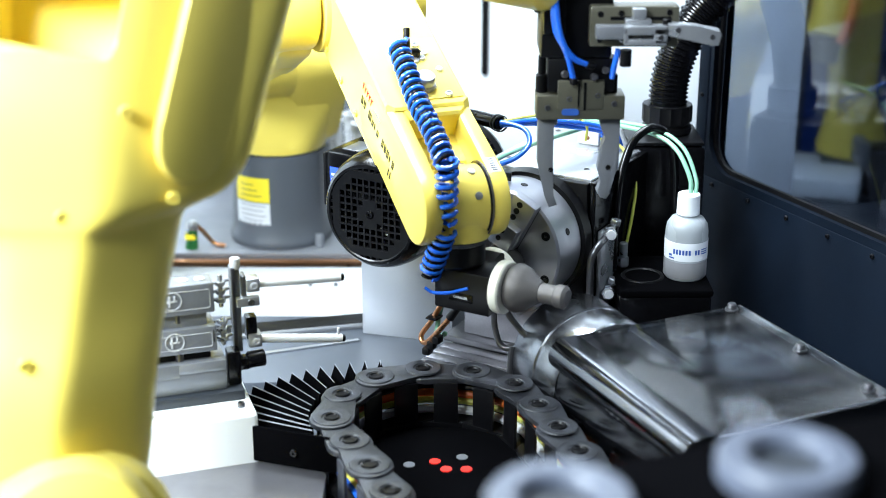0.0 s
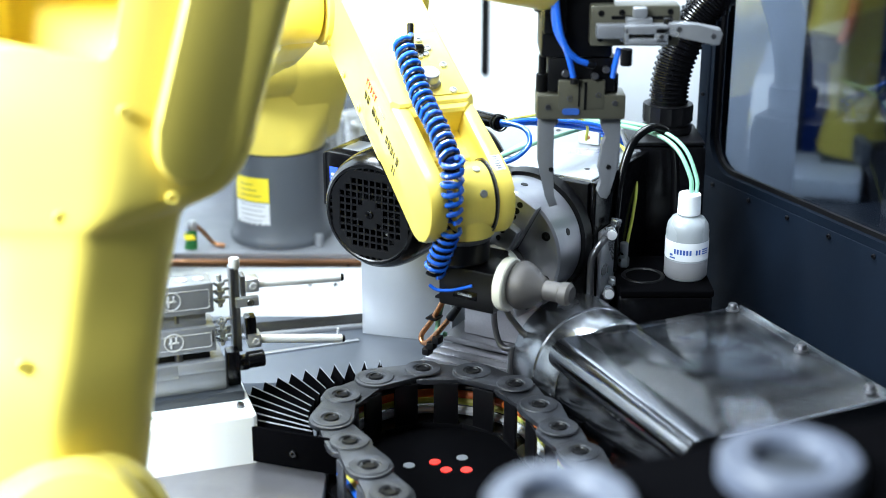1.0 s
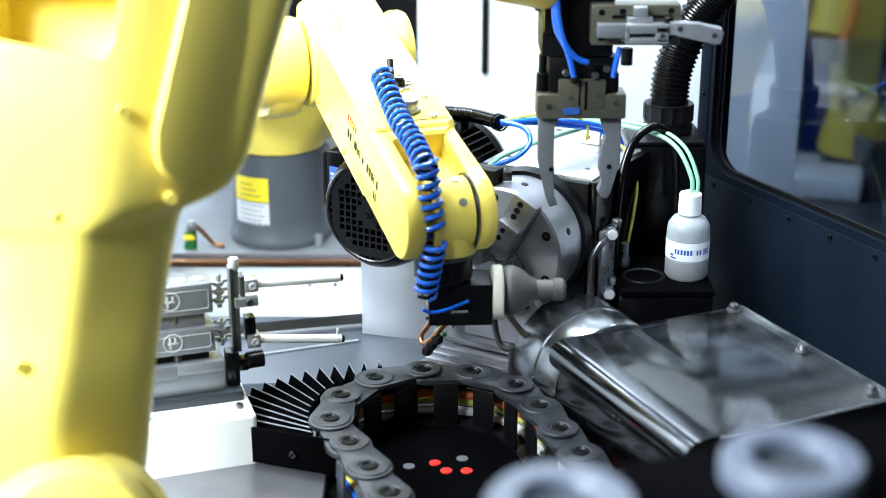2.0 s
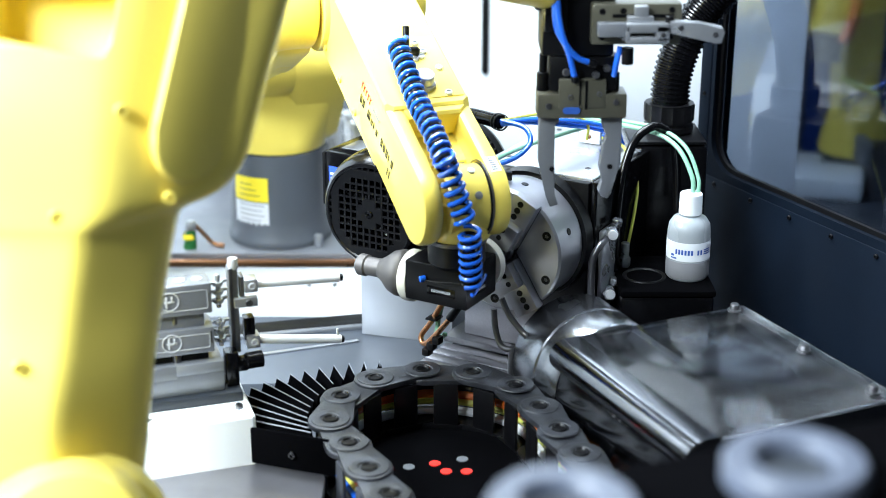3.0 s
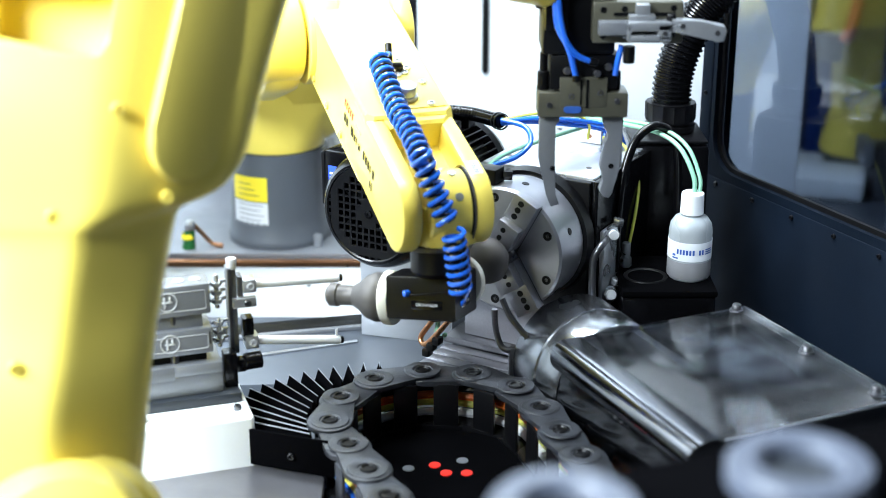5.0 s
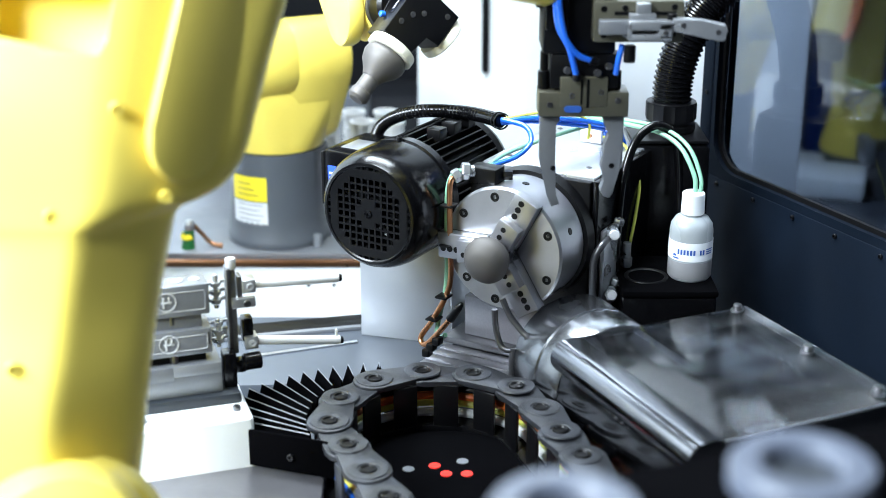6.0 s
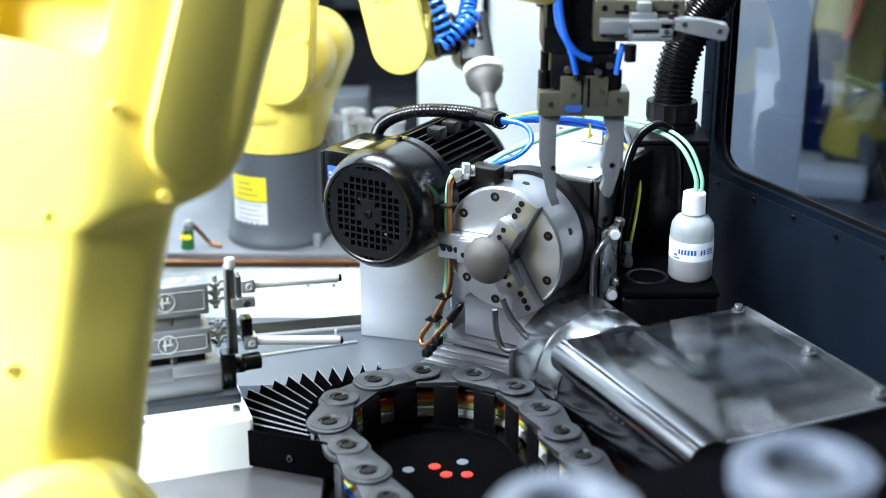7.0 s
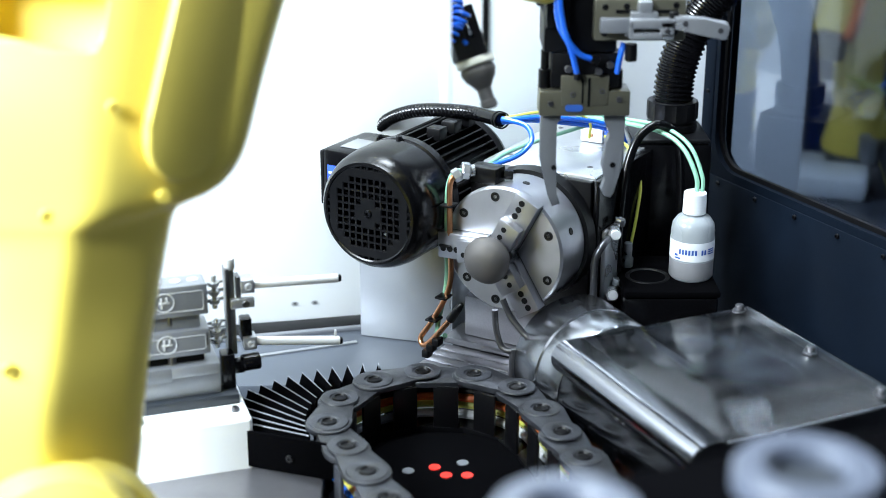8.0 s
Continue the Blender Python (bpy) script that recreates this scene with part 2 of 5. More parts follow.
# the wall with its window
WALL = Matrix.Translation((0.407, 2.111, 0)) @ pose(0, 0, 0, 0, 0, math.degrees(math.atan2(-0.331, 0.164)))
wl = bmesh.new()
add_box(wl, (-0.046, 0.0, 0.3), (1.7, 0.045, 0.947), 0.003)
add_box(wl, (-0.046, 0.0, 0.947), (-0.020, 0.045, 2.3), 0.003)
add_box(wl, (-0.020, 0.0, 1.75), (1.7, 0.045, 2.3), 0.003)
add_box(wl, (1.4, 0.0, 0.947), (1.7, 0.045, 1.75), 0.003)
WALLOB = solo("wall_east", wl, NAVY, "dark navy painted machine wall with window", "wall", kind="structure", m=WALL)


def round_rect(x0, y0, x1, y1, r, n=6):
    out = []
    for cx, cy, a in ((x1 - r, y1 - r, 0), (x0 + r, y1 - r, 90), (x0 + r, y0 + r, 180), (x1 - r, y0 + r, 270)):
        out += [(cx + r * math.cos(radians(a + 90 * k / n)), cy + r * math.sin(radians(a + 90 * k / n))) for k in range(n + 1)]
    return out


def ring_frame(outer, inner, z0, z1):
    bm = bmesh.new()
    n = len(outer)
    layers = [[bm.verts.new((x, y, z)) for x, y in line] for line, z in ((outer, z0), (outer, z1), (inner, z1), (inner, z0))]
    for a, b in zip(layers, layers[1:] + layers[:1]):
        for i in range(n):
            bm.faces.new((a[i], a[(i + 1) % n], b[(i + 1) % n], b[i]))
    return bm


UP = pose(0, 0, 0, 90)
inner = round_rect(-0.006, 0.966, 1.38, 1.735, 0.045)
part("window_frame", ring_frame(round_rect(-0.022, 0.945, 1.402, 1.752, 0.006), round_rect(-0.012, 0.959, 1.388, 1.742, 0.05), 0.002, 0.030), NAVY, WALLOB, "navy pressed frame", m=UP @ pose(0, 0, -0.032))
part("gasket", ring_frame(round_rect(-0.014, 0.957, 1.39, 1.744, 0.05), inner, 0.0, 0.006), RUBBER, WALLOB, "black rubber gasket", m=UP @ pose(0, 0, -0.016))
GLASS = material("window_glass", (0.25, 0.30, 0.38), 0.03, 0, **{"Transmission Weight": 1.0, "IOR": 1.6})
pane = part("pane", prism(round_rect(-0.011, 0.960, 1.387, 1.741, 0.05), 0.0, 0.006, 0), GLASS, WALLOB, "clear safety glass", m=UP @ pose(0, 0, -0.024))
pane.visible_shadow = False
for k in range(14):
    part("screw", cap_screw(bmesh.new(), (0.006 + k * 0.088, 0, 0.938), (0, -1, 0), 0.0035, 0.003), BLACK, WALLOB)
for z in (1.0, 1.07, 1.17, 1.27):
    part("screw", cap_screw(bmesh.new(), (-0.032, 0, z), (0, -1, 0), 0.003, 0.003), BLACK, WALLOB)

# hall wall beyond the window, its lack of light put into the colour
solo("wall_outside", box((-1.5, 2.6, 0), (3.2, 2.65, 2.6), 0.003), UNLITHALL, "hall wall outside the window, coloured near black as unlit", "wall", kind="structure", m=WALL)
# cabinet, bench and robot added beyond the window for its dim blurred colours
bc = thing("blue_cabinet", pose(1.14, 3.25, 0, 0, 0, 20), "dark blue cabinet outside the window", "cabinet")
part("body", box((-0.16, 0, 0.0), (0.4, 0.3, 1.9), 0.01), material("blue_enamel", (0.01, 0.035, 0.16), 0.4, 0, 0.05, 20, 0, 0.1), bc)
part("door_panel", box((-0.14, -0.01, 0.1), (0.38, -0.001, 1.85), 0.004), material("blue_panel", (0.012, 0.04, 0.18), 0.4, 0, 0.05, 20, 0, 0.1), bc)
wbn = thing("work_bench", pose(0.95, 3.0, 0, 0, 0, -27), "grey work bench outside the window", "bench")
part("top", box((-0.35, -0.45, 0.60), (0.45, 0.2, 0.64), 0.005), BLUEGREY, wbn)
part("edge_strip", box((-0.23, -0.45, 0.640), (-0.17, 0.2, 0.650), 0.002), WHITE, wbn, "pale edge strip")
for x in (-0.32, 0.42):
    for y in (-0.42, 0.17):
        part("leg", box((x - 0.02, y - 0.02, 0.0), (x + 0.02, y + 0.02, 0.60), 0.003), STEELDARK, wbn)
tr2 = thing("parts_tray", pose(0.80, 3.02, 0.64, 0, 0, -20), "pale parts tray on the work bench", "tray")
part("tray", box((-0.05, -0.07, 0.0), (0.11, 0.07, 0.045), 0.006), WHITE, tr2)
vise = thing("bench_vise", pose(0.955, 2.98, 0.64), "dark steel vise on the work bench", "vise")
part("body", box((-0.045, -0.04, 0.0), (0.06, 0.05, 0.11), 0.01), STEELDARK, vise)
part("jaw", box((-0.07, -0.03, 0.07), (-0.047, 0.04, 0.125), 0.006), ALU, vise, "bright jaw")
nr = thing("distant_robot", pose(0.965, 3.26, 0), "yellow robot arm added beyond the window", "robot")
part("pedestal", rod((0, 0, 0), (0, 0, 0.66), 0.09, 28, 0.01), GREYCAST, nr, "grey pedestal")
part("base", lathe([(0.0, 0.66), (0.088, 0.66), (0.09, 0.67), (0.075, 0.74), (0.06, 0.80), (0.0, 0.82)], 32), YELLOW, nr)
part("lower_arm", prism(capsule(0.0, 0.77, 0.062, -0.035, 1.12, 0.05), -0.05, 0.05, 0.012, UP), YELLOW, nr)
part("forearm", tube([(-0.035, -0.06, 1.12), (-0.09, -0.10, 1.08), (-0.125, -0.14, 0.955)], 0.048, 20), YELLOW, nr)
part("flange", rod((-0.125, -0.14, 0.955), (-0.13, -0.145, 0.90), 0.03, 20, 0.003), STEELDARK, nr, "dark tool flange")
part("hose", tube([(-0.07, -0.15, 1.09), (-0.09, -0.18, 1.0), (-0.11, -0.19, 0.95)], 0.012, 12), ORANGE, nr, "orange hose")
# unseen fill light, added to brighten the things beyond the window
area("window_fill_light", (1.1, 2.4, 2.5), (1.0, 3.0, 0.7), 1.2, 0.4, 1.6)
# back of the work space: white column, grey panels, white frame of the cell opening
bw = bmesh.new()
add_box(bw, (-0.051, 2.914, 0), (0.306, 3.05, 2.4), 0.006)
COLUMN = solo("wall_column", bw, WHITEWALL, "white painted sheet metal column", "wall", kind="structure")
slot = bmesh.new()
add_prism(slot, capsule(0.085, 0.876, 0.007, 0.085, 1.5, 0.007), -0.004, 0.004, 0, UP)
part("slot", slot, BLACK, COLUMN, "black handle slot", m=pose(0, 2.912, 0.05))
bw = box((0.176, 2.50, 0), (0.634, 2.56, 2.4), 0.004)
solo("wall_back", bw, material("grey_sheet", (0.50, 0.53, 0.57), 0.45, 0, 0.03, 20, 0.05, 0.05), "pale grey painted sheet metal back wall", "wall", kind="structure")
# far wall and cabinet: near-black colour stands in for missing light
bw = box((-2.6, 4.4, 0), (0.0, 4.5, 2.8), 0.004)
solo("far_wall", bw, UNLITHALL, "far side of the hall, coloured near black as unlit", "wall", kind="structure")
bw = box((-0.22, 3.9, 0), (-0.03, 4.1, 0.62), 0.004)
solo("far_cabinet", bw, UNLITHALL, "machine cabinet in the far hall, coloured near black as unlit", "cabinet")
solo("wall_panel", box((-0.32, 4.30, 0.79), (-0.2, 4.39, 1.3), 0.004), BLUEGREY, "blue-grey wall panel", "wall", kind="structure")
solo("cell_wall_west", box((-2.4, 3.057, 0), (-0.53, 3.12, 2.4), 0.004), WHITEWALL, "white painted robot cell wall", "wall", kind="structure")

# the robot's white table
tb = bmesh.new()
add_box(tb, (-1.22, 2.389, 0.02), (0.0205, 2.909, 0.7035), 0.005)
TABLE = solo("robot_table", tb, WHITE, "white painted steel robot table", "table")
part("table_edge", box((-1.22, 2.384, 0.6985), (0.0205, 2.399, 0.7095), 0.002), COPPER, TABLE, "thin brown edge strip")
part("top_plate", box((-0.63, 2.404, 0.7055), (0.0, 2.9, 0.7176), 0.002), ALUMATT, TABLE, "bright metal top plate")
for x in (-0.235, -0.19, -0.5):
    part("screw", cap_screw(bmesh.new(), (x, 2.389, 0.664), (0, -1, 0), 0.003, 0.002), BLACK, TABLE)

# sliding door
DOOR = thing("sliding_door", Matrix.Identity(4), "white sheet metal sliding door closing across", "door")
part("panel", box((-0.95, 0, 0), (0, 0.03, 1.5), 0.003), WHITE, DOOR)
for x in (-0.235, -0.205):
    part("screw", cap_screw(bmesh.new(), (x, 0, 0.028), (0, -1, 0), 0.0032, 0.002), BLACK, DOOR)
part("edge_strip", box((-0.012, -0.002, 0.0), (0.003, 0.032, 1.5), 0.002), WHITEWALL, DOOR, "folded pale door edge")

# ------------------------------------------------------------------ headstock, chuck and motor
HEAD = pose(0.074, 1.804, 0.81, 0, 0, -30)
FACE = pose(0, 0, 0, -90)                    # a lathe's z axis turned to +y
AX = Matrix.Translation((0.004, 0, 0.133))   # the spindle's axis


def holes(bm, places, y, r=0.004):
    for x, z in places:
        add_lathe(bm, [(r, 0), (r, 0.0006), (0, 0.0006)], 14, Matrix.Translation((x, y, z)) @ pose(0, 0, 0, 90))


def build_headstock():
    h = thing("headstock", HEAD, "machined steel headstock with black side on the table", "headstock")
    part("housing", box((-0.081, 0.10, 0.02), (0.087, 0.36, 0.216), 0.003), ALU, h, "bright machined housing")
    part("front_plate", box((-0.078, 0.088, 0.022), (0.0855, 0.0995, 0.2125), 0.002), BLACK, h, "black front plate")
    part("side_plate", box((0.0875, 0.092, -0.045), (0.096, 0.355, 0.214), 0.002), BLACKGLOSS, h, "black side plate")
    part("pedestal", box((-0.100, 0.086, -0.04), (0.087, 0.30, 0.0195), 0.002), TABLESTEEL, h, "ground steel pedestal")
    part("foot", box((-0.124, 0.066, -0.0500), (0.12, 0.30, -0.0405), 0.002), STEELDARK, h, "dark foot plate")
    for x, y in ((-0.06, 0.14), (0.06, 0.14), (-0.06, 0.3), (0.06, 0.3)):
        part("top_screw", cap_screw(bmesh.new(), (x, y, 0.216), (0, 0, 1), 0.004, 0.001), STEELDARK, h)
    return h


def build_chuck():
    c = thing("chuck", HEAD @ AX, "three-jaw steel chuck on the headstock spindle", "chuck")
    part("body", lathe([(0.0, 0.0), (0.0815, 0.0), (0.0845, 0.003), (0.0845, 0.066), (0.083, 0.068), (0.0, 0.068)], 72, FACE), STEEL, c)
    part("rear_ring", lathe([(0.08, 0.068), (0.089, 0.07), (0.091, 0.088), (0.07, 0.088)], 64, FACE), BLACK, c, "black rear flange")
    for a in (62, 182, -58):
        m = pose(0, 0, 0, 0, -a)
        bm = bmesh.new()
        add_box(bm, (0.018, -0.016, -0.0175), (0.088, 0.002, 0.0175), 0.0012)
        add_box(bm, (0.018, -0.030, -0.0155), (0.052, -0.014, 0.0155), 0.0012)
        j = part("jaw", bm, STEEL, c, "ground steel jaw", m=m)
        bm = bmesh.new()
        holes(bm, [(0.060, 0.004), (0.070, 0.004), (0.080, 0.004)], -0.0162, 0.0042)
        holes(bm, [(0.030, 0.004), (0.042, 0.004)], -0.0302, 0.0036)
        part("bolt_hole", bm, BLACK, j)
        bm = bmesh.new()
        add_box(bm, (0.0, -0.0006, -0.0185), (0.084, 0.002, -0.0158), 0.0003)
        add_box(bm, (0.0, -0.0006, 0.0158), (0.084, 0.002, 0.0185), 0.0003)
        part("jaw_slot", bm, STEELDARK, j)
    for a in (25, 100, 145, 222, 262, 335):
        x, z = 0.071 * math.cos(radians(a)), 0.071 * math.sin(radians(a))
        bm = bmesh.new()
        add_lathe(bm, [(0.0062, 0), (0.0062, 0.0008), (0.005, 0.0008), (0.0045, 0.0004), (0.0026, 0.0004), (0.0024, -0.001), (0, -0.001)], 18, Matrix.Translation((x, 0, z)) @ pose(0, 0, 0, 90))
        part("screw", bm, BLACK, c, "dark socket screw")
    for a in (20, 80, 140, 200, 260, 320):
        part("radial_hole", rod((0.0835 * math.cos(radians(a)), 0.034, 0.0835 * math.sin(radians(a))), (0.0852 * math.cos(radians(a)), 0.034, 0.0852 * math.sin(radians(a))), 0.005, 14), BLACK, c)
    bm = lathe([(0.0, -0.003), (0.014, -0.003), (0.016, 0.0)], 30, FACE, shut=False)
    part("centre_boss", bm, STEEL, c)
    return c


def build_motor():
    m0 = HEAD @ Matrix.Translation((-0.162, -0.064, 0.172))
    m = thing("electric_motor", m0, "black finned electric motor bolted beside the headstock", "motor")
    cowl = [(0.0635, 0.0015), (0.0655, 0.0), (0.069, 0.001), (0.0755, 0.009), (0.080, 0.022), (0.082, 0.038), (0.082, 0.075), (0.0795, 0.077), (0.0795, 0.083), (0.082, 0.085), (0.082, 0.098), (0.074, 0.098)]
    part("fan_cowl", lathe(cowl, 72, FACE, shut=False), BLACKGLOSS, m, "glossy black fan cowl")
    # grille: a disc of bars with square openings between them
    bm = bmesh.new()
    r, pitch = 0.064, 0.0097
    n = 6
    for i in range(-n, n + 1):
        q = (i) * pitch
        w = math.sqrt(max(r * r - q * q, 0))
        if w < 0.004:
            continue
        add_box(bm, (q - 0.0014, 0.0015, -w), (q + 0.0014, 0.0042, w), 0)
        add_box(bm, (-w, 0.0018, q - 0.0014), (w, 0.0040, q + 0.0014), 0)
    part("grille", bm, BLACK, m, "black square grille")
    hub, rim = bmesh.new(), bmesh.new()
    for i in range(-n, n):
        for k in range(-n, n):
            cx, cz = (i + 0.5) * pitch, (k + 0.5) * pitch
            far = math.hypot(cx, cz)
            where = rim if 0.0535 < far < 0.066 else hub if abs(cx) + abs(cz) < 0.0245 and max(abs(cx), abs(cz)) < 0.021 else None
            if where is not None:
                add_box(where, (cx - pitch / 2, 0.0012, cz - pitch / 2), (cx + pitch / 2, 0.0040, cz + pitch / 2), 0)
    part("grille_rim", rim, BLACK, m, "black stepped rim of the grille")
    part("grille_hub", hub, BLACK, m, "black hub of the grille")
    part("hub", lathe([(0.002, -0.0005), (0.0052, -0.001), (0.0065, 0.0015)], 20, FACE, shut=False), BLACKGLOSS, m)
    bm = lathe([(0.018, 0.03), (0.02, 0.012), (0.0, 0.012)], 30, FACE)
    fan = part("fan", bm, RUBBER, m, "dark fan behind the grille")
    for k in range(7):
        part("blade", box((0.018, 0.014, -0.0015), (0.058, 0.035, 0.0015), 0, pose(0, 0, 0, 0, k * 360 / 7)), RUBBER, fan)
    part("stator", lathe([(0.0, 0.09), (0.064, 0.09), (0.064, 0.235), (0.0, 0.235)], 48, FACE), BLACK, m)
    for k in range(44):
        a = 2 * math.pi * k / 44
        bm = bmesh.new()
        add_box(bm, (0.06, 0.1, -0.0011), (0.079 if k % 11 else 0.083, 0.232, 0.0011), 0.0004, pose(0, 0, 0, 0, -math.degrees(a)), 1)
        part("fin", bm, BLACK, m)
    part("end_shield", lathe([(0.05, 0.233), (0.078, 0.234), (0.08, 0.245), (0.072, 0.262), (0.04, 0.268)], 48, FACE), BLACK, m)
    part("cowl_screw", cap_screw(bmesh.new(), (0, 0.08, 0.081), (0, 0, 1), 0.004, 0.005), BLACK, m)
    bm = bmesh.new()
    for y in (0.13, 0.17, 0.21):
        add_box(bm, (0.012, y, 0.070), (0.034, y + 0.02, 0.088), 0.002)
    part("lug", bm, BLACK, m, "black cast lugs")
    tb = part("terminal_box", box((-0.143, 0.106, -0.045), (-0.075, 0.215, 0.042), 0.006), BLACKGLOSS, m, "black terminal box")
    part("box_lid", box((-0.149, 0.109, -0.041), (-0.1435, 0.212, 0.038), 0.002), BLACK, tb)
    part("rating_plate", box((-0.125, 0.125, 0.0425), (-0.095, 0.17, 0.0435), 0.0004), ALU, tb, "bare metal rating plate")
    part("blue_sticker", box((-0.134, 0.1048, -0.022), (-0.104, 0.1058, 0.020), 0.0003), material("blue_sticker", (0.02, 0.07, 0.55), 0.4, 0, 0.03, 40, 0, 0.05), tb, "blue sticker")
    for k in range(3):
        part("print_bar", box((-0.131, 0.1041, -0.006 + k * 0.007), (-0.118 - 0.003 * k, 0.1047, -0.003 + k * 0.007), 0.0002), PAPER, tb)
    return m


def build_head_services():
    cb = thing("cable_sleeve", HEAD, "black ribbed cable sleeve arching behind the motor", "cable")
    p = [(-0.300, 0.165, 0.12), (-0.299, 0.165, 0.180), (-0.281, 0.162, 0.224), (-0.220, 0.152, 0.254), (-0.134, 0.14, 0.267), (-0.053, 0.10, 0.275)]
    part("sleeve", tube(p, 0.0092, 14, 26, lambda i, n: 0.0088 + 0.0011 * (i % 2)), BLACKGLOSS, cb)
    for q in (0.0, 0.006):
        part("cable_tie", lathe([(0.0105, 0), (0.0118, 0.0005), (0.0118, 0.003), (0.0105, 0.0035)], 18, Matrix.Translation((-0.060 + q, 0.1035 - q * 0.5, 0.2745)) @ turn_to((0.8, -0.6, 0.0)), shut=False), BLACK, cb)
    ho = thing("blue_air_hoses", HEAD, "blue air hoses fanning out over the headstock", "hose")
    for pts in ([(-0.053, 0.10, 0.277), (-0.017, 0.10, 0.272), (-0.003, 0.09, 0.256), (-0.012, 0.07, 0.24), (-0.035, 0.045, 0.230), (-0.044, 0.034, 0.226)],
                [(-0.053, 0.10, 0.272), (-0.02, 0.13, 0.272), (0.02, 0.19, 0.258), (0.035, 0.23, 0.246), (0.030, 0.255, 0.236)],
                [(-0.053, 0.098, 0.275), (-0.012, 0.135, 0.276), (0.03, 0.20, 0.262), (0.055, 0.24, 0.244), (0.058, 0.262, 0.2195)]):
        part("hose", tube(pts, 0.0034, 10), BLUE, ho)
    part("yellow_hose", tube([(-0.05, 0.10, 0.278), (-0.015, 0.14, 0.282), (0.015, 0.18, 0.276), (0.03, 0.20, 0.26), (0.028, 0.205, 0.236)], 0.002, 8), YELLOWHOSE, ho, "thin yellow hose")
    gh = thing("green_hose", HEAD, "pale green coolant hose lying over the headstock", "hose")
    part("hose", tube([(-0.040, 0.036, 0.230), (-0.030, 0.07, 0.240), (-0.008, 0.13, 0.247), (0.02, 0.20, 0.252), (0.045, 0.25, 0.254)], 0.0027, 10), GREENHOSE, gh)
    cl = thing("coolant_lines", HEAD, "copper and green coolant lines down past the chuck", "pipe")
    part("copper_pipe", tube([(-0.064, -0.010, 0.224), (-0.066, -0.013, 0.219), (-0.067, -0.015, 0.203), (-0.068, -0.012, 0.14), (-0.073, -0.004, 0.07), (-0.096, -0.008, 0.018), (-0.113, -0.012, -0.01), (-0.104, -0.018, -0.018), (-0.085, -0.022, 0.0), (-0.058, -0.024, 0.034)], 0.0038, 12), COPPER, cl)
    part("green_pipe", tube([(-0.060, 0.004, 0.229), (-0.068, -0.002, 0.226), (-0.074, -0.007, 0.204), (-0.076, -0.006, 0.14), (-0.080, 0.0, 0.07), (-0.093, 0.0, 0.012), (-0.09, -0.006, -0.012), (-0.075, -0.012, 0.0)], 0.0036, 12), GREENHOSE, cl, "pale green hose")
    for z, x in ((0.185, -0.071), (0.13, -0.0725), (0.055, -0.079), (0.02, -0.094)):
        part("cable_tie", box((x - 0.008, -0.02, z - 0.0015), (x + 0.009, 0.0, z + 0.0015), 0.0008), BLACK, cl)
    bm = rod((-0.061, -0.024, 0.030), (-0.047, -0.026, 0.050), 0.0062, 16, r2=0.0052)
    add_rod(bm, (-0.047, -0.026, 0.050), (-0.041, -0.027, 0.058), 0.0052, 16, r2=0.003)
    part("nozzle", bm, BLACK, cl, "black nozzle tip")
    bm = bmesh.new()
    for x, z in ((-0.095, -0.024), (-0.088, -0.014), (-0.079, -0.004)):
        add_box(bm, (x - 0.006, -0.032, z - 0.006), (x + 0.005, -0.018, z + 0.005), 0.002)
    part("clamp", bm, RUBBER, cl, "black clip joints")
    va = thing("valve_block", HEAD, "black valve block with chrome elbow on the headstock", "valve")
    part("block", box((-0.052, 0.008, 0.214), (-0.012, 0.034, 0.236), 0.002), BLACK, va)
    part("base", box((-0.05, 0.01, 0.2), (-0.014, 0.1, 0.2145), 0.002), BLACK, va)
    bm = bmesh.new()
    hex_nut(bm, (-0.050, 0.008, 0.229), (-0.8, -0.6, 0.1), 0.0115, 0.011)
    hex_nut(bm, (-0.059, -0.002, 0.227), (-0.6, -0.7, -0.4), 0.009, 0.010)
    add_rod(bm, (-0.045, 0.012, 0.229), (-0.052, 0.006, 0.229), 0.008, 16)
    part("elbow_nut", bm, ALU, va, "chrome hexagon fitting")
    bm = bmesh.new()
    hex_nut(bm, (-0.012, 0.03, 0.224), (1, 0.5, 0), 0.0065, 0.012)
    part("coupling", bm, BLACK, va)
    tee = thing("tee_fitting", HEAD, "small nickel tee fitting with blue collar", "fitting")
    bm = box((-0.006, 0.25, 0.2165), (0.028, 0.27, 0.240), 0.002)
    for x in (-0.001, 0.023):
        hex_nut(bm, (x, 0.26, 0.240), (0, 0, 1), 0.0055, 0.005)
    part("body", bm, ROD, tee)
    part("collar", rod((0.028, 0.26, 0.229), (0.044, 0.26, 0.229), 0.006, 16), BLUE, tee, "blue release collar")
    part("brass_screw", rod((0.011, 0.2485, 0.227), (0.011, 0.254, 0.227), 0.003, 16), COPPER, tee)
    sp = thing("spray_pipes", HEAD, "two bent steel coolant spray pipes below chuck", "pipe")
    part("pipe", tube([(0.008, -0.028, 0.060), (0.010, -0.028, 0.035), (0.018, -0.03, 0.014), (0.028, -0.03, 0.008), (0.04, -0.026, 0.010)], 0.0042, 12), STEELDARK, sp)
    part("pipe", tube([(0.02, -0.03, 0.078), (0.032, -0.03, 0.056), (0.05, -0.03, 0.038), (0.058, -0.03, 0.03), (0.04, -0.026, 0.008)], 0.0042, 12), STEELDARK, sp)
    part("joint", rod((0.036, -0.03, -0.048), (0.036, -0.026, 0.012), 0.006, 14), STEELDARK, sp)
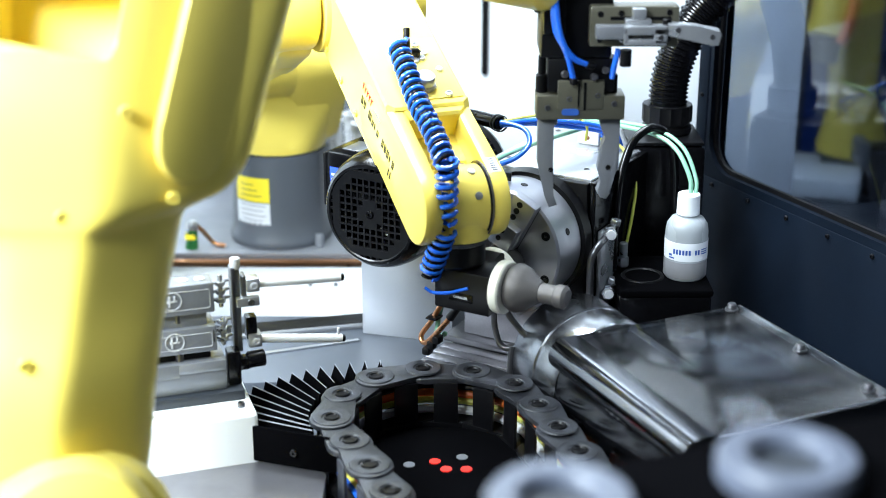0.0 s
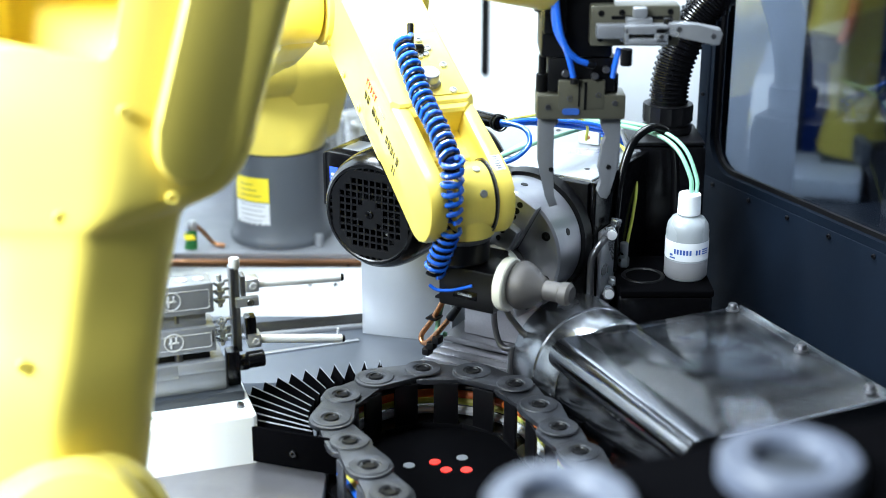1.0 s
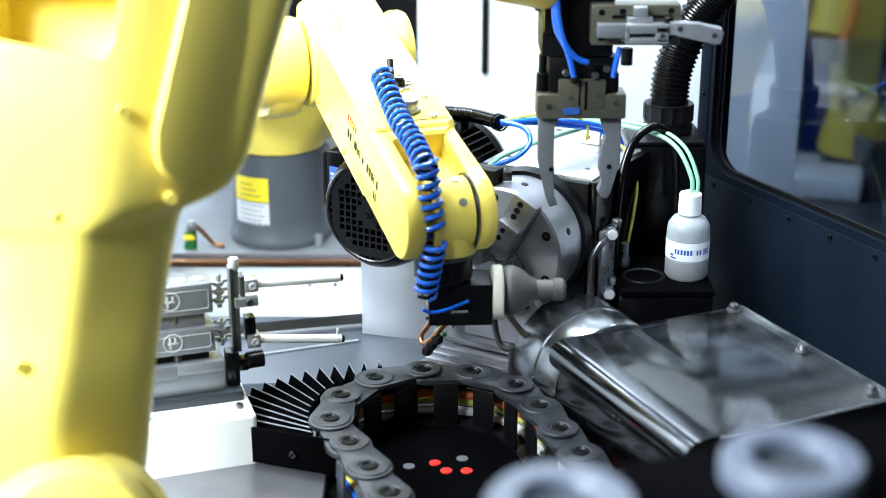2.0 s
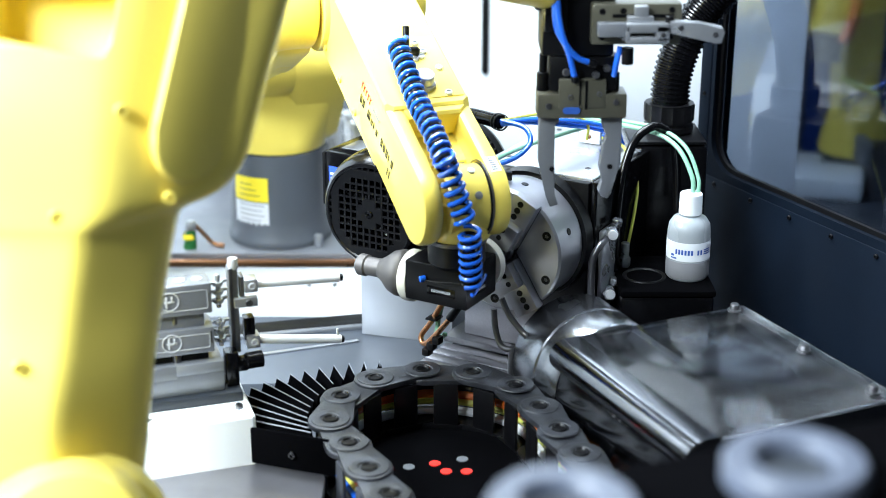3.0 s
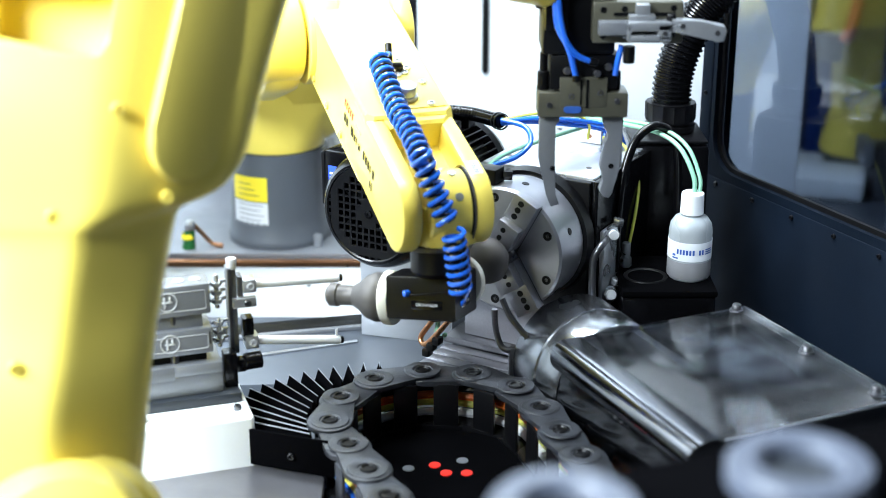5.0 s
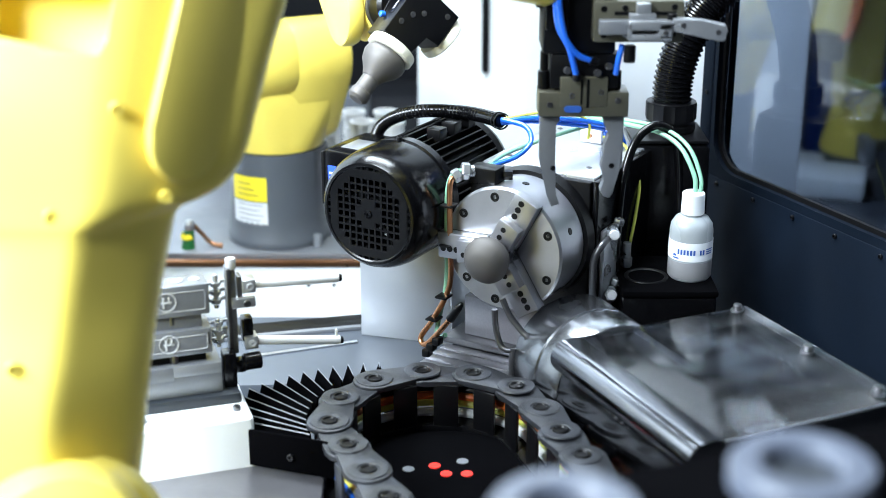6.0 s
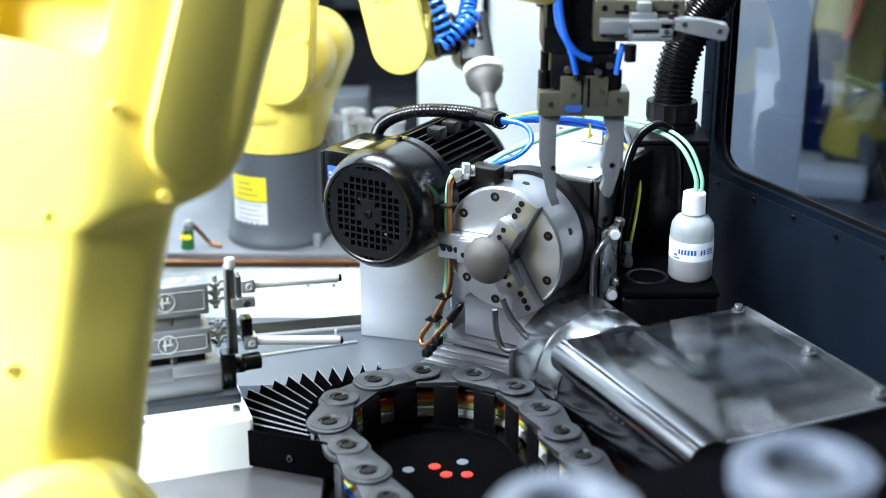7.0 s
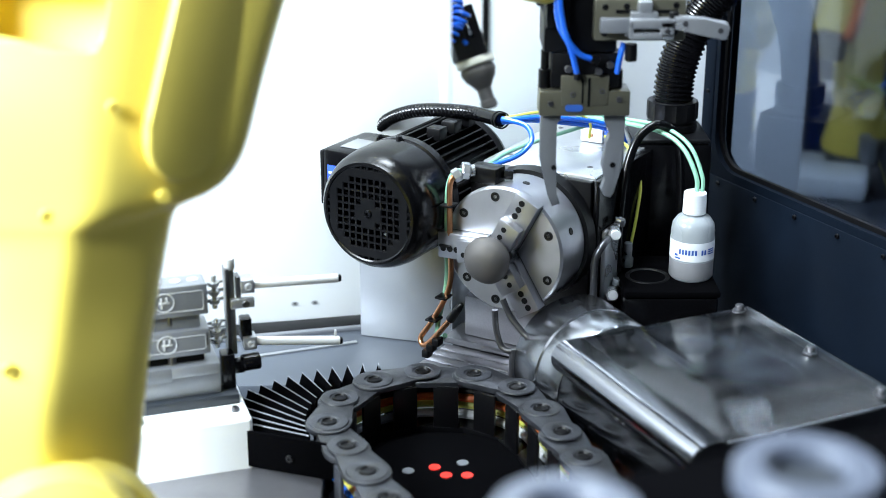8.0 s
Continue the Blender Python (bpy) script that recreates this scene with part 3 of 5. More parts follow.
    sc = thing("side_coupling", HEAD, "bent steel pipe with zinc couplings on the headstock side", "pipe")
    part("bracket", box((0.0965, 0.10, 0.03), (0.104, 0.15, 0.145), 0.003), ALU, sc, "pale alloy bracket")
    for z in (0.137, 0.052):
        way = Vector((0.5, -0.8, 0.2)).normalized()
        at = Vector((0.104, 0.122, z))
        bm = bmesh.new()
        hex_nut(bm, at, way, 0.0105, 0.008)
        hex_nut(bm, at + way * 0.013, way, 0.0092, 0.008)
        part("coupling", bm, ALU, sc, "bright zinc coupling")
        part("collar", rod(at + way * 0.007, at + way * 0.027, 0.0066, 16), ROD, sc, "pale collar")
        part("elbow_nut", hex_nut(bmesh.new(), at + Vector((0.006, 0.006, 0.010)), (0.2, 0.1, 1), 0.0078, 0.009), ALU, sc)
    part("pipe", tube([(0.108, 0.11, 0.137), (0.106, 0.085, 0.13), (0.10, 0.075, 0.11), (0.10, 0.075, 0.06), (0.098, 0.078, 0.035)], 0.005, 12), STEELDARK, sc)


build_headstock()
build_chuck()
build_motor()
build_head_services()

# T-slotted table with the pale sheet box beside the headstock
tt = thing("slotted_table", HEAD, "ground steel slotted machine table", "table")
for k in range(3, 8):
    part("strip", box((-0.118, -0.10 + k * 0.021, -0.066), (0.16, -0.0815 + k * 0.021, -0.0505), 0.001), TABLESTEEL, tt)
part("slot_bed", box((-0.116, -0.036, -0.108), (0.158, 0.34, -0.064), 0.002), STEELDARK, tt, "dark slot bottom")
SB = thing("sheet_box", pose(-0.1205, 2.0014, 0.737, 0, 0, -15.8), "pale grey folded sheet box under the motor", "box")
part("front", box((0.0, 0.0, 0.0), (0.136, 0.003, 0.150), 0.001), SHEET, SB)
part("side", box((0.1365, 0.0, 0.0), (0.1395, 0.10, 0.150), 0.001), SHEET, SB)
part("top", box((0.0, 0.0, 0.1505), (0.1395, 0.10, 0.1535), 0.001), SHEET, SB)

# ------------------------------------------------------------------ bottle, shelf, pillar and hoses
sh = thing("bottle_shelf", pose(0.30, 1.87, 0), "black box shelf carrying a bottle", "shelf")
part("body", box((-0.062, -0.06, 0.70), (0.062, 0.075, 0.872), 0.004), BLACKGLOSS, sh)
part("rim", box((-0.064, -0.062, 0.8725), (0.064, 0.077, 0.882), 0.003), MATTBLACK, sh, "black tray rim")
part("cup_hole", lathe([(0.024, 0), (0.026, 0.0015), (0.029, 0.0015), (0.03, 0)], 30, pose(-0.025, -0.005, 0.8822), shut=False), RUBBER, sh)
bo = thing("plastic_bottle", pose(0.333, 1.867, 0.882), "translucent plastic bottle half full with white cap", "bottle")
part("body", lathe([(0.0, 0.0), (0.026, 0.0), (0.0285, 0.003), (0.029, 0.006), (0.029, 0.066), (0.0275, 0.076), (0.022, 0.0845), (0.0145, 0.088), (0.0145, 0.092)], 48), BOTTLE, bo)
part("liquid", lathe([(0.0292, 0.004), (0.0294, 0.006), (0.0294, 0.027), (0.0292, 0.0275)], 48, shut=False), material("grey_liquid", (0.19, 0.19, 0.20), 0.35, 0, 0.05, 30, 0, 0.08), bo, "grey liquid level")
part("cap", lathe([(0.0148, 0.090), (0.0156, 0.091), (0.0150, 0.1175), (0.0138, 0.119), (0.0, 0.119)], 40), WHITE, bo, "white screw cap")
lab = part("label", lathe([(0.0294, 0.030), (0.0296, 0.030), (0.0296, 0.056), (0.0294, 0.056)], 48, shut=False), PAPER, bo, "white label with blue print")


def on_label(a0, a1, z0, z1):
    bm = bmesh.new()
    n = 5
    lines = [[bm.verts.new((0.02985 * math.sin(radians(a)), -0.02985 * math.cos(radians(a)), z)) for a in [a0 + (a1 - a0) * k / n for k in range(n + 1)]] for z in (z0, z1)]
    for k in range(n):
        bm.faces.new((lines[0][k], lines[0][k + 1], lines[1][k + 1], lines[1][k]))
    return bm


for a in range(9):
    if a != 6:
        part("print_bar", on_label(-44 + a * 8.4, -44 + a * 8.4 + 5.2, 0.0395, 0.0465), INKBLUE, lab)
for k in range(3):
    part("print_bar", on_label(34, 58, 0.0395 + k * 0.003, 0.0412 + k * 0.003), INKBLUE, lab)
part("print_bar", on_label(-58, -40, 0.0325, 0.0345), INKBLUE, lab)
part("print_bar", on_label(-58, -48, 0.036, 0.039), INKBLUE, lab)

pi = thing("black_pillar", pose(0.318, 2.04, 0), "black painted cable pillar behind the bottle", "pillar")
part("body", box((-0.055, -0.05, 0.70), (0.058, 0.06, 1.030), 0.008), BLACKGLOSS, pi)
part("cap", box((-0.052, -0.047, 1.0305), (0.055, 0.057, 1.036), 0.004), BLACK, pi)
ch = thing("corrugated_conduit", pose(0.327, 2.055, 1.036), "black corrugated conduit rising from a ribbed gland", "conduit")
bm = lathe([(0.034, 0.0), (0.036, 0.002), (0.036, 0.01), (0.031, 0.012), (0.031, 0.016)], 36)
part("gland_base", bm, BLACK, ch)
bm = bmesh.new()
n = 14
prof = []
for k in range(n * 2):
    a = math.pi * k / n
    prof.append(((0.0365 if k % 2 else 0.0335) * math.cos(a), (0.0365 if k % 2 else 0.0335) * math.sin(a)))
add_prism(bm, prof, 0.016, 0.042, 0.002)
part("gland_nut", bm, BLACK, ch, "ribbed black gland nut")
part("conduit", tube([(0.0, 0.0, 0.038), (0.002, 0.003, 0.075), (0.012, 0.006, 0.115), (0.034, 0.01, 0.16), (0.065, 0.01, 0.20), (0.10, 0.01, 0.25), (0.13, 0.01, 0.33)], 0.024, 22, 22, lambda i, n: 0.0258 + (0.0028 if i % 4 < 2 else 0)), BLACKGLOSS, ch, "glossy corrugated tube")
ho = thing("black_hose", Matrix.Identity(4), "black rubber hose looping down behind the bottle", "hose")
part("hose", tube([(0.325, 1.93, 0.95), (0.322, 1.935, 1.02), (0.312, 1.93, 1.062), (0.289, 1.925, 1.077), (0.263, 1.918, 1.062), (0.247, 1.905, 1.026), (0.239, 1.89, 0.98), (0.236, 1.882, 0.93), (0.235, 1.88, 0.884)], 0.006, 12), BLACKGLOSS, ho)
gh = thing("feed_hoses", Matrix.Identity(4), "two pale green hoses feeding the bottle cap", "hose")
part("hose", tube([(0.335, 1.868, 0.998), (0.334, 1.875, 1.02), (0.318, 1.90, 1.052), (0.29, 1.93, 1.066), (0.24, 1.98, 1.066), (0.19, 2.03, 1.062)], 0.0032, 10), GREENHOSE, gh)
part("hose", tube([(0.342, 1.868, 0.998), (0.342, 1.875, 1.02), (0.327, 1.90, 1.055), (0.295, 1.935, 1.071), (0.24, 1.985, 1.070), (0.19, 2.04, 1.066)], 0.0028, 10), GREENHOSE, gh)
yh = thing("yellow_hose", Matrix.Identity(4), "thin yellow hose hanging behind the headstock", "hose")
part("hose", tube([(0.225, 2.0, 1.04), (0.255, 1.985, 1.03), (0.272, 1.96, 0.99), (0.268, 1.94, 0.95), (0.258, 1.925, 0.90), (0.256, 1.92, 0.884)], 0.0022, 8), YELLOWHOSE, yh)
bm = bmesh.new()
hex_nut(bm, (0.252, 1.90, 0.883), (0, 0, 1), 0.008, 0.014)
add_rod(bm, (0.252, 1.90, 0.897), (0.252, 1.90, 0.918), 0.0058, 14)
solo("hose_fitting", bm, ALU, "zinc hose fitting standing on the shelf", "fitting")

# ------------------------------------------------------------------ gauge head on the white box
wb = thing("white_housing", pose(-0.2235, 1.577, 0, 0, 0, 18), "white painted machine housing with screws on top", "housing")
part("body", box((-0.26, 0, 0.3), (0.0, 0.15, 0.815), 0.005, None, 3), WHITE, wb)
for x, y in ((-0.016, 0.024), (-0.128, 0.024), (-0.24, 0.024)):
    part("screw", cap_screw(bmesh.new(), (x, y, 0.815), (0, 0, 1), 0.0048, 0.006), STEELDARK, wb, "zinc socket screw")
gh = thing("gauge_head", Matrix.Translation((-0.259, 1.662, 0.815)) @ pose(0, 0, 0, 0, 0, 18) @ Matrix.Translation((-0.034, 0, 0)), "twin grey gauge heads with two measuring rods", "gauge")
part("plinth", box((-0.19, -0.050, 0), (0.0346, 0.06, 0.0135), 0.002), NAVYGREY, gh, "dark blue-grey plinth")
part("base_block", box((-0.13, -0.041, 0.0135), (0.0145, 0.03, 0.054), 0.002), ALUMATT, gh)
part("base_step", box((-0.13, -0.0425, 0.036), (-0.043, -0.0405, 0.0535), 0.0006), ALUMATT, gh)
part("base_step", box((-0.043, -0.0425, 0.040), (0.014, -0.0405, 0.0535), 0.0006), ALUMATT, gh)
for k, (z0, z1, x1) in enumerate(((0.0661, 0.099, 0.005), (0.1165, 0.1552, 0.0045))):
    b = part("gauge_body", box((-0.13, -0.041, z0), (x1, 0.004 - 0.01 * k, z1), 0.0022, None, 2), ALUMATT, gh, "grey cast gauge body")
    rx, rz0, rz1 = -0.0005, z0 + 0.007, z1 - 0.0075
    part("nameplate", ring_frame(round_rect(-0.122, rz0, rx, rz1, 0.003), round_rect(-0.1214, rz0 + 0.0006, rx - 0.0006, rz1 - 0.0006, 0.0025), 0, 0.0014), PALECAST, b, "raised rim", m=pose(0, -0.0405, 0, 90))
    cx, cz = -0.046, (rz0 + rz1) / 2 + 0.001
    part("emblem", ring_frame([(cx + 0.0118 * math.cos(a * 0.2618), cz + 0.0118 * math.sin(a * 0.2618)) for a in range(24)],
                              [(cx + 0.0106 * math.cos(a * 0.2618), cz + 0.0106 * math.sin(a * 0.2618)) for a in range(24)], 0, 0.0018), PALECAST, b, "round raised emblem", m=pose(0, -0.0405, 0, 90))
    part("emblem_bar", box((cx - 0.006, -0.0424, cz - 0.0015), (cx + 0.006, -0.0408, cz + 0.0008), 0.0003), PALECAST, b)
    part("emblem_bar", box((cx - 0.0045, -0.0424, cz - 0.0075), (cx - 0.002, -0.0408, cz + 0.0065), 0.0003), PALECAST, b)
    part("emblem_bar", box((cx + 0.002, -0.0424, cz - 0.0015), (cx + 0.0042, -0.0408, cz + 0.0065), 0.0003), PALECAST, b)
    if k == 0:
        part("plate_text", box((-0.0745, -0.0415, z0 + 0.004), (-0.0715, -0.0405, z0 + 0.026), 0.0002), INK, b, "dark lettering bar")
        part("plate_text", box((0.0005, -0.0415, z0 + 0.012), (0.0022, -0.0405, z0 + 0.028), 0.0002), INK, b, "dark lettering bar")
    if k == 1:
        for x in (-0.052, -0.030, -0.010):
            part("top_cap", rod((x, -0.024, z1), (x, -0.024, z1 + 0.0012), 0.0065, 18), PALECAST, b, "pale screw cap")
    bm = bmesh.new()
    for dz in (0.006, 0.017, 0.028):
        hex_nut(bm, (x1 + 0.010, -0.026, z0 + dz), (0, 0, 1), 0.0062, 0.0055)
        add_rod(bm, (x1, -0.026, z0 + dz + 0.004), (x1 + 0.022, -0.020, z0 + dz + 0.004), 0.0022, 10)
    add_rod(bm, (x1 + 0.010, -0.026, z0), (x1 + 0.010, -0.026, z1 + 0.004), 0.003, 12)
    part("linkage", bm, ALU, b, "steel linkage nuts")
    part("lower_screw", cap_screw(bmesh.new(), (-0.040, -0.03, z0 - 0.012), (0, 0, 1), 0.005, 0.012), STEELDARK, b)
part("cross_block", box((-0.11, -0.034, 0.099), (-0.005, -0.010, 0.1183), 0.001), ALUMATT, gh)
part("cross_block", box((-0.11, -0.030, 0.054), (-0.002, -0.010, 0.0661), 0.001), RUBBER, gh)
part("mast", box((0.0295, -0.016, 0.040), (0.0345, 0.004, 0.160), 0.001), STEELDARK, gh, "dark steel mast plate")
part("mast_face", box((0.0345, -0.012, 0.048), (0.041, 0.002, 0.157), 0.001), ALUMATT, gh, "grey mast face")
part("adjusting_knob", lathe([(0.006, 0), (0.0065, 0.001), (0.0065, 0.012), (0.0058, 0.0135), (0.0, 0.0135)], 24, pose(0.0365, -0.008, 0.1575)), PALECAST, gh, "pale adjusting knob")
for z, zt in ((0.1348, 0.1310), (0.0609, 0.0480)):
    part("rod_clamp", box((0.048, -0.017, z - 0.008), (0.0645, 0.004, z + 0.009), 0.0015), ALU, gh, "bright rod clamp")
    part("clamp_screw", cap_screw(bmesh.new(), (0.0575, -0.017, z), (0, -1, 0), 0.005, 0.0015), PALECAST, gh)
    r = part("measuring_rod", rod((0.0635, -0.008, z), (0.168, -0.010, zt), 0.0056, 20), ROD, gh, "polished measuring rod")
    part("rod_tip", rod((0.168, -0.010, zt), (0.172, -0.0101, zt - 0.0002), 0.0046, 16), BLACK, r, "black tip")
    if z < 0.1:
        part("stop_fin", box((0.162, -0.0112, zt + 0.003), (0.1650, -0.0088, zt + 0.015), 0.0006), ROD, r, "thin upright stop")
part("clamp_plate", box((0.043, -0.013, 0.1195), (0.0485, 0.006, 0.1475), 0.001), STEELDARK, gh, "dark clamp plate")
part("cross_bar", box((0.034, -0.021, 0.110), (0.063, -0.0125, 0.122), 0.0015), ALU, gh)
part("cross_screw", cap_screw(bmesh.new(), (0.052, -0.021, 0.116), (0, -1, 0), 0.0045, 0.003), STEELDARK, gh)
part("sensor", box((0.0465, -0.012, 0.062), (0.060, 0.006, 0.092), 0.002), BLACKGLOSS, gh, "black sensor block")
bm = box((0.018, -0.034, 0.0135), (0.034, -0.012, 0.058), 0.002)
add_box(bm, (0.030, -0.030, 0.030), (0.046, -0.014, 0.046), 0.002)
add_rod(bm, (0.044, -0.022, 0.040), (0.0655, -0.020, 0.040), 0.0105, 20)
part("connector", bm, BLACKGLOSS, gh, "black plug connector")

# ------------------------------------------------------------------ fan bellows
FANC = Vector((-0.06, 1.52, 0))
be = thing("fan_bellows", Matrix.Translation(FANC), "black pleated fan bellows over the rotary axis", "bellows")
step = 4.7
CHAINC = Vector((-0.008, 1.612, 0)) - FANC
for k in range(27):
    a0 = radians(159 - step * k)
    am, a1 = a0 - radians(step * 0.5), a0 - radians(step)
    ro = 0.248
    way = Vector((math.cos(am), math.sin(am), 0))
    along = way.dot(CHAINC)
    gap = 0.157 ** 2 - (CHAINC.length_squared - along * along)
    ri = along + math.sqrt(gap) if gap > 0 else 0.08
    if ri > ro - 0.012:
        continue
    bm = bmesh.new()
    v = []
    for r in (ri, ro):
        for a, z in ((a0, 0.768), (am, 0.799), (a1, 0.768), (a1, 0.762), (am, 0.793), (a0, 0.762)):
            v.append(bm.verts.new((r * math.cos(a), r * math.sin(a), z)))
    for i in range(6):
        bm.faces.new((v[i], v[(i + 1) % 6], v[6 + (i + 1) % 6], v[6 + i]))
    bm.faces.new((v[0], v[1], v[4], v[5]))
    bm.faces.new((v[1], v[2], v[3], v[4]))
    bm.faces.new((v[6], v[7], v[10], v[11]))
    bm.faces.new((v[7], v[8], v[9], v[10]))
    pl = part("pleat", bm, MATTBLACK, be)
    part("pleat_edge", rod(way * ri + Vector((0, 0, 0.7992)), way * ro + Vector((0, 0, 0.7992)), 0.0007, 6), ALUMATT, pl, "pale worn pleat edge")
m = pose(0, 0, 0, 0, 0, 161)
part("end_plate", box((0.02, 0.0, 0.752), (0.252, 0.004, 0.799), 0.001, m), MATTBLACK, be, "black end plate")
part("plate_screw", cap_screw(bmesh.new(), m @ Vector((0.125, 0.004, 0.772)), m.to_3x3() @ Vector((0, 1, 0)), 0.0045, 0.003), BLACK, be)
part("base_sheet", lathe([(0.0, 0.70), (0.155, 0.70), (0.155, 0.728), (0.0, 0.728)], 64, Matrix.Translation(CHAINC)), MATTBLACK, be, "black base disc")

solo("turntable_plate", box((-0.46, 1.28, 0.7005), (-0.140, 1.60, 0.7495), 0.002), TABLESTEEL, "scratched bright steel plate below the bellows", "plate", kind="structure")

# ------------------------------------------------------------------ cable chain
cc = thing("cable_chain", pose(-0.008, 1.612, 0.728), "dusty black plastic cable chain bent into a loop", "cable chain")
pins = [Vector((0.129 * math.cos(radians(a)), 0.129 * math.sin(radians(a)) - 0.002, 0)) for a in [187 - 29.6 * k for k in range(7)]]
pins = [pins[0] + Vector((0.026 * k, -0.060 * k, 0)) for k in (3, 2, 1)] + pins + [pins[-1] + Vector((0.020 * k, -0.061 * k, 0)) for k in (1, 2, 3)]
for k, (p, q) in enumerate(zip(pins, pins[1:])):
    d = (q - p).normalized()
    n = Vector((-d.y, d.x, 0))
    lift = 0.0035 if k % 2 else 0.0
    bm = bmesh.new()
    add_prism(bm, capsule(p.x, p.y, 0.0275, q.x, q.y, 0.0175), 0.062 + lift, 0.069 + lift, 0.0016)
    link = part("link", bm, CHAINMAT, cc, "worn black link plate")
    bm = bmesh.new()
    add_prism(bm, capsule(p.x, p.y, 0.0265, q.x, q.y, 0.0235), 0.0 + lift * 0.3, 0.007 + lift * 0.3, 0.001)
    # BLACK here puts the shade low inside the chain into the colour
    part("lower_plate", bm, BLACK, link)
    bm = lathe([(0.0100, 0.0), (0.0092, 0.0022), (0.0076, 0.0024), (0.0064, 0.0004), (0.0, 0.0004)], 18, Matrix.Translation((p.x, p.y, 0.0727)))
    part("pin", bm, BLACK, link, "dark pin hole")
    part("boss", lathe([(0.0240, 0.0), (0.0232, 0.0015), (0.0190, 0.0022), (0.0130, 0.0016), (0.0118, 0.0)], 28, Matrix.Translation((p.x, p.y, 0.0727)), shut=False), CHAINMAT, link)
    # outer crossbars in the lit chain tone, inner ones black as if shaded
    for s, w in ((1, 0.012), (-1, 0.016)):
        c = (p + q) / 2 + n * (0.0225 * s)
        ang = math.degrees(math.atan2(d.y, d.x))
        part("crossbar", box((-w, -0.002, 0.005), (w, 0.002, 0.064), 0.001, Matrix.Translation(c) @ pose(0, 0, 0, 0, 0, ang)), CHAINMAT if s > 0 else BLACK, link)
for z, dr, r, mat, lab2 in ((0.014, 0.0, 0.006, PAPER, "white cable"), (0.026, 0.004, 0.0055, YELLOWHOSE, "yellow cable"), (0.038, 0.0, 0.006, ORANGE, "orange cable"), (0.05, -0.004, 0.0045, BLACK, "black cable"), (0.026, 0.010, 0.004, BLUE, "blue cable")):
    part("cable", tube([(p * (1 + dr / 0.131)) + Vector((0, 0, z)) for p in pins], r, 8, 3), mat, cc, lab2)
cv = thing("centre_cover", pose(0.004, 1.597, 0.728), "black round cover with red plugs inside the chain", "cover")
part("plate", lathe([(0.0, 0), (0.104, 0), (0.105, 0.002), (0.104, 0.0045), (0.0, 0.0045)], 48), MATTBLACK, cv)
for x, y in ((-0.014, 0.010), (0.000, -0.010), (0.025, -0.010)):
    part("plug", lathe([(0.0072, 0.0045), (0.0072, 0.006), (0.0, 0.0063)], 20, pose(x, y, 0)), RED, cv, "red plug")
part("plug", lathe([(0.0072, 0.0045), (0.0072, 0.0055), (0.0, 0.0057)], 20, pose(-0.046, 0.002, 0)), ALUMATT, cv, "grey plug")
part("plug", lathe([(0.0072, 0.0045), (0.0072, 0.0055), (0.0, 0.0057)], 20, pose(0.02, 0.022, 0)), ALUMATT, cv, "grey plug")

# ------------------------------------------------------------------ bent polished cover
POLISHED = material("polished_sheet", (0.20, 0.205, 0.225), 0.15, 1.0, 0.08, 20, 0.03, 0.1, stretch=(1, 10, 1))
e = Vector((-0.414, 0.910, 0))
w = Vector((0.910, 0.414, 0))
CV = Matrix((w, e, Vector((0, 0, 1)))).transposed().to_4x4()
CV = Matrix.Translation((0.265, 1.379, -0.025)) @ CV
co = thing("bent_cover", CV, "clear machine cover with a polished rolled steel edge", "cover")
bm = bmesh.new()
sect = [(0.03, 0.905)]
R = 0.021
for k in range(17):
    a = radians(90 + 10.6 * k)
    sect.append((R * math.cos(a) + 0.010, 0.905 - R + R * math.sin(a)))
sect.append((-0.006, 0.79))
th = 0.0025
lines = []
for y in (0.0, 0.30):
    out = [bm.verts.new((x, y, z)) for x, z in sect]
    low = [bm.verts.new((x + (th if i > 8 else 0), y, z - (th if i <= 8 else 0))) for i, (x, z) in enumerate(sect)]
    lines.append((out, low))
(o0, l0), (o1, l1) = lines
for i in range(len(sect) - 1):
    bm.faces.new((o0[i], o0[i + 1], o1[i + 1], o1[i]))
    bm.faces.new((l0[i + 1], l0[i], l1[i], l1[i + 1]))
    bm.faces.new((o0[i + 1], o0[i], l0[i], l0[i + 1]))
    bm.faces.new((o1[i], o1[i + 1], l1[i + 1], l1[i]))
bm.faces.new((o0[0], o1[0], l1[0], l0[0]))
bm.faces.new((o0[-1], l0[-1], l1[-1], o1[-1]))
part("rolled_edge", bm, POLISHED, co, "polished rolled steel edge")
CLEAR = material("clear_polycarbonate", (0.62, 0.66, 0.72), 0.12, 0, **{"Transmission Weight": 1.0, "IOR": 1.45})
nodes, links = CLEAR.node_tree.nodes, CLEAR.node_tree.links      # roughness varies in bands across the sheet
coords, wave, spread = nodes.new("ShaderNodeTexCoord"), nodes.new("ShaderNodeTexWave"), nodes.new("ShaderNodeMapRange")
wave.bands_direction = "Y"
wave.inputs["Scale"].default_value, wave.inputs["Distortion"].default_value, wave.inputs["Detail"].default_value = 6.5, 1.2, 2.0
spread.inputs[3].default_value, spread.inputs[4].default_value = 0.10, 0.17
links.new(coords.outputs["Object"], wave.inputs["Vector"])
links.new(wave.outputs["Fac"], spread.inputs[0])
links.new(spread.outputs[0], nodes["Principled BSDF"].inputs["Roughness"])
pn = part("clear_panel", box((0.0305, 0.0, 0.9005), (0.275, 0.30, 0.905), 0.0008), CLEAR, co, "clear polycarbonate panel")
pn.visible_shadow = False
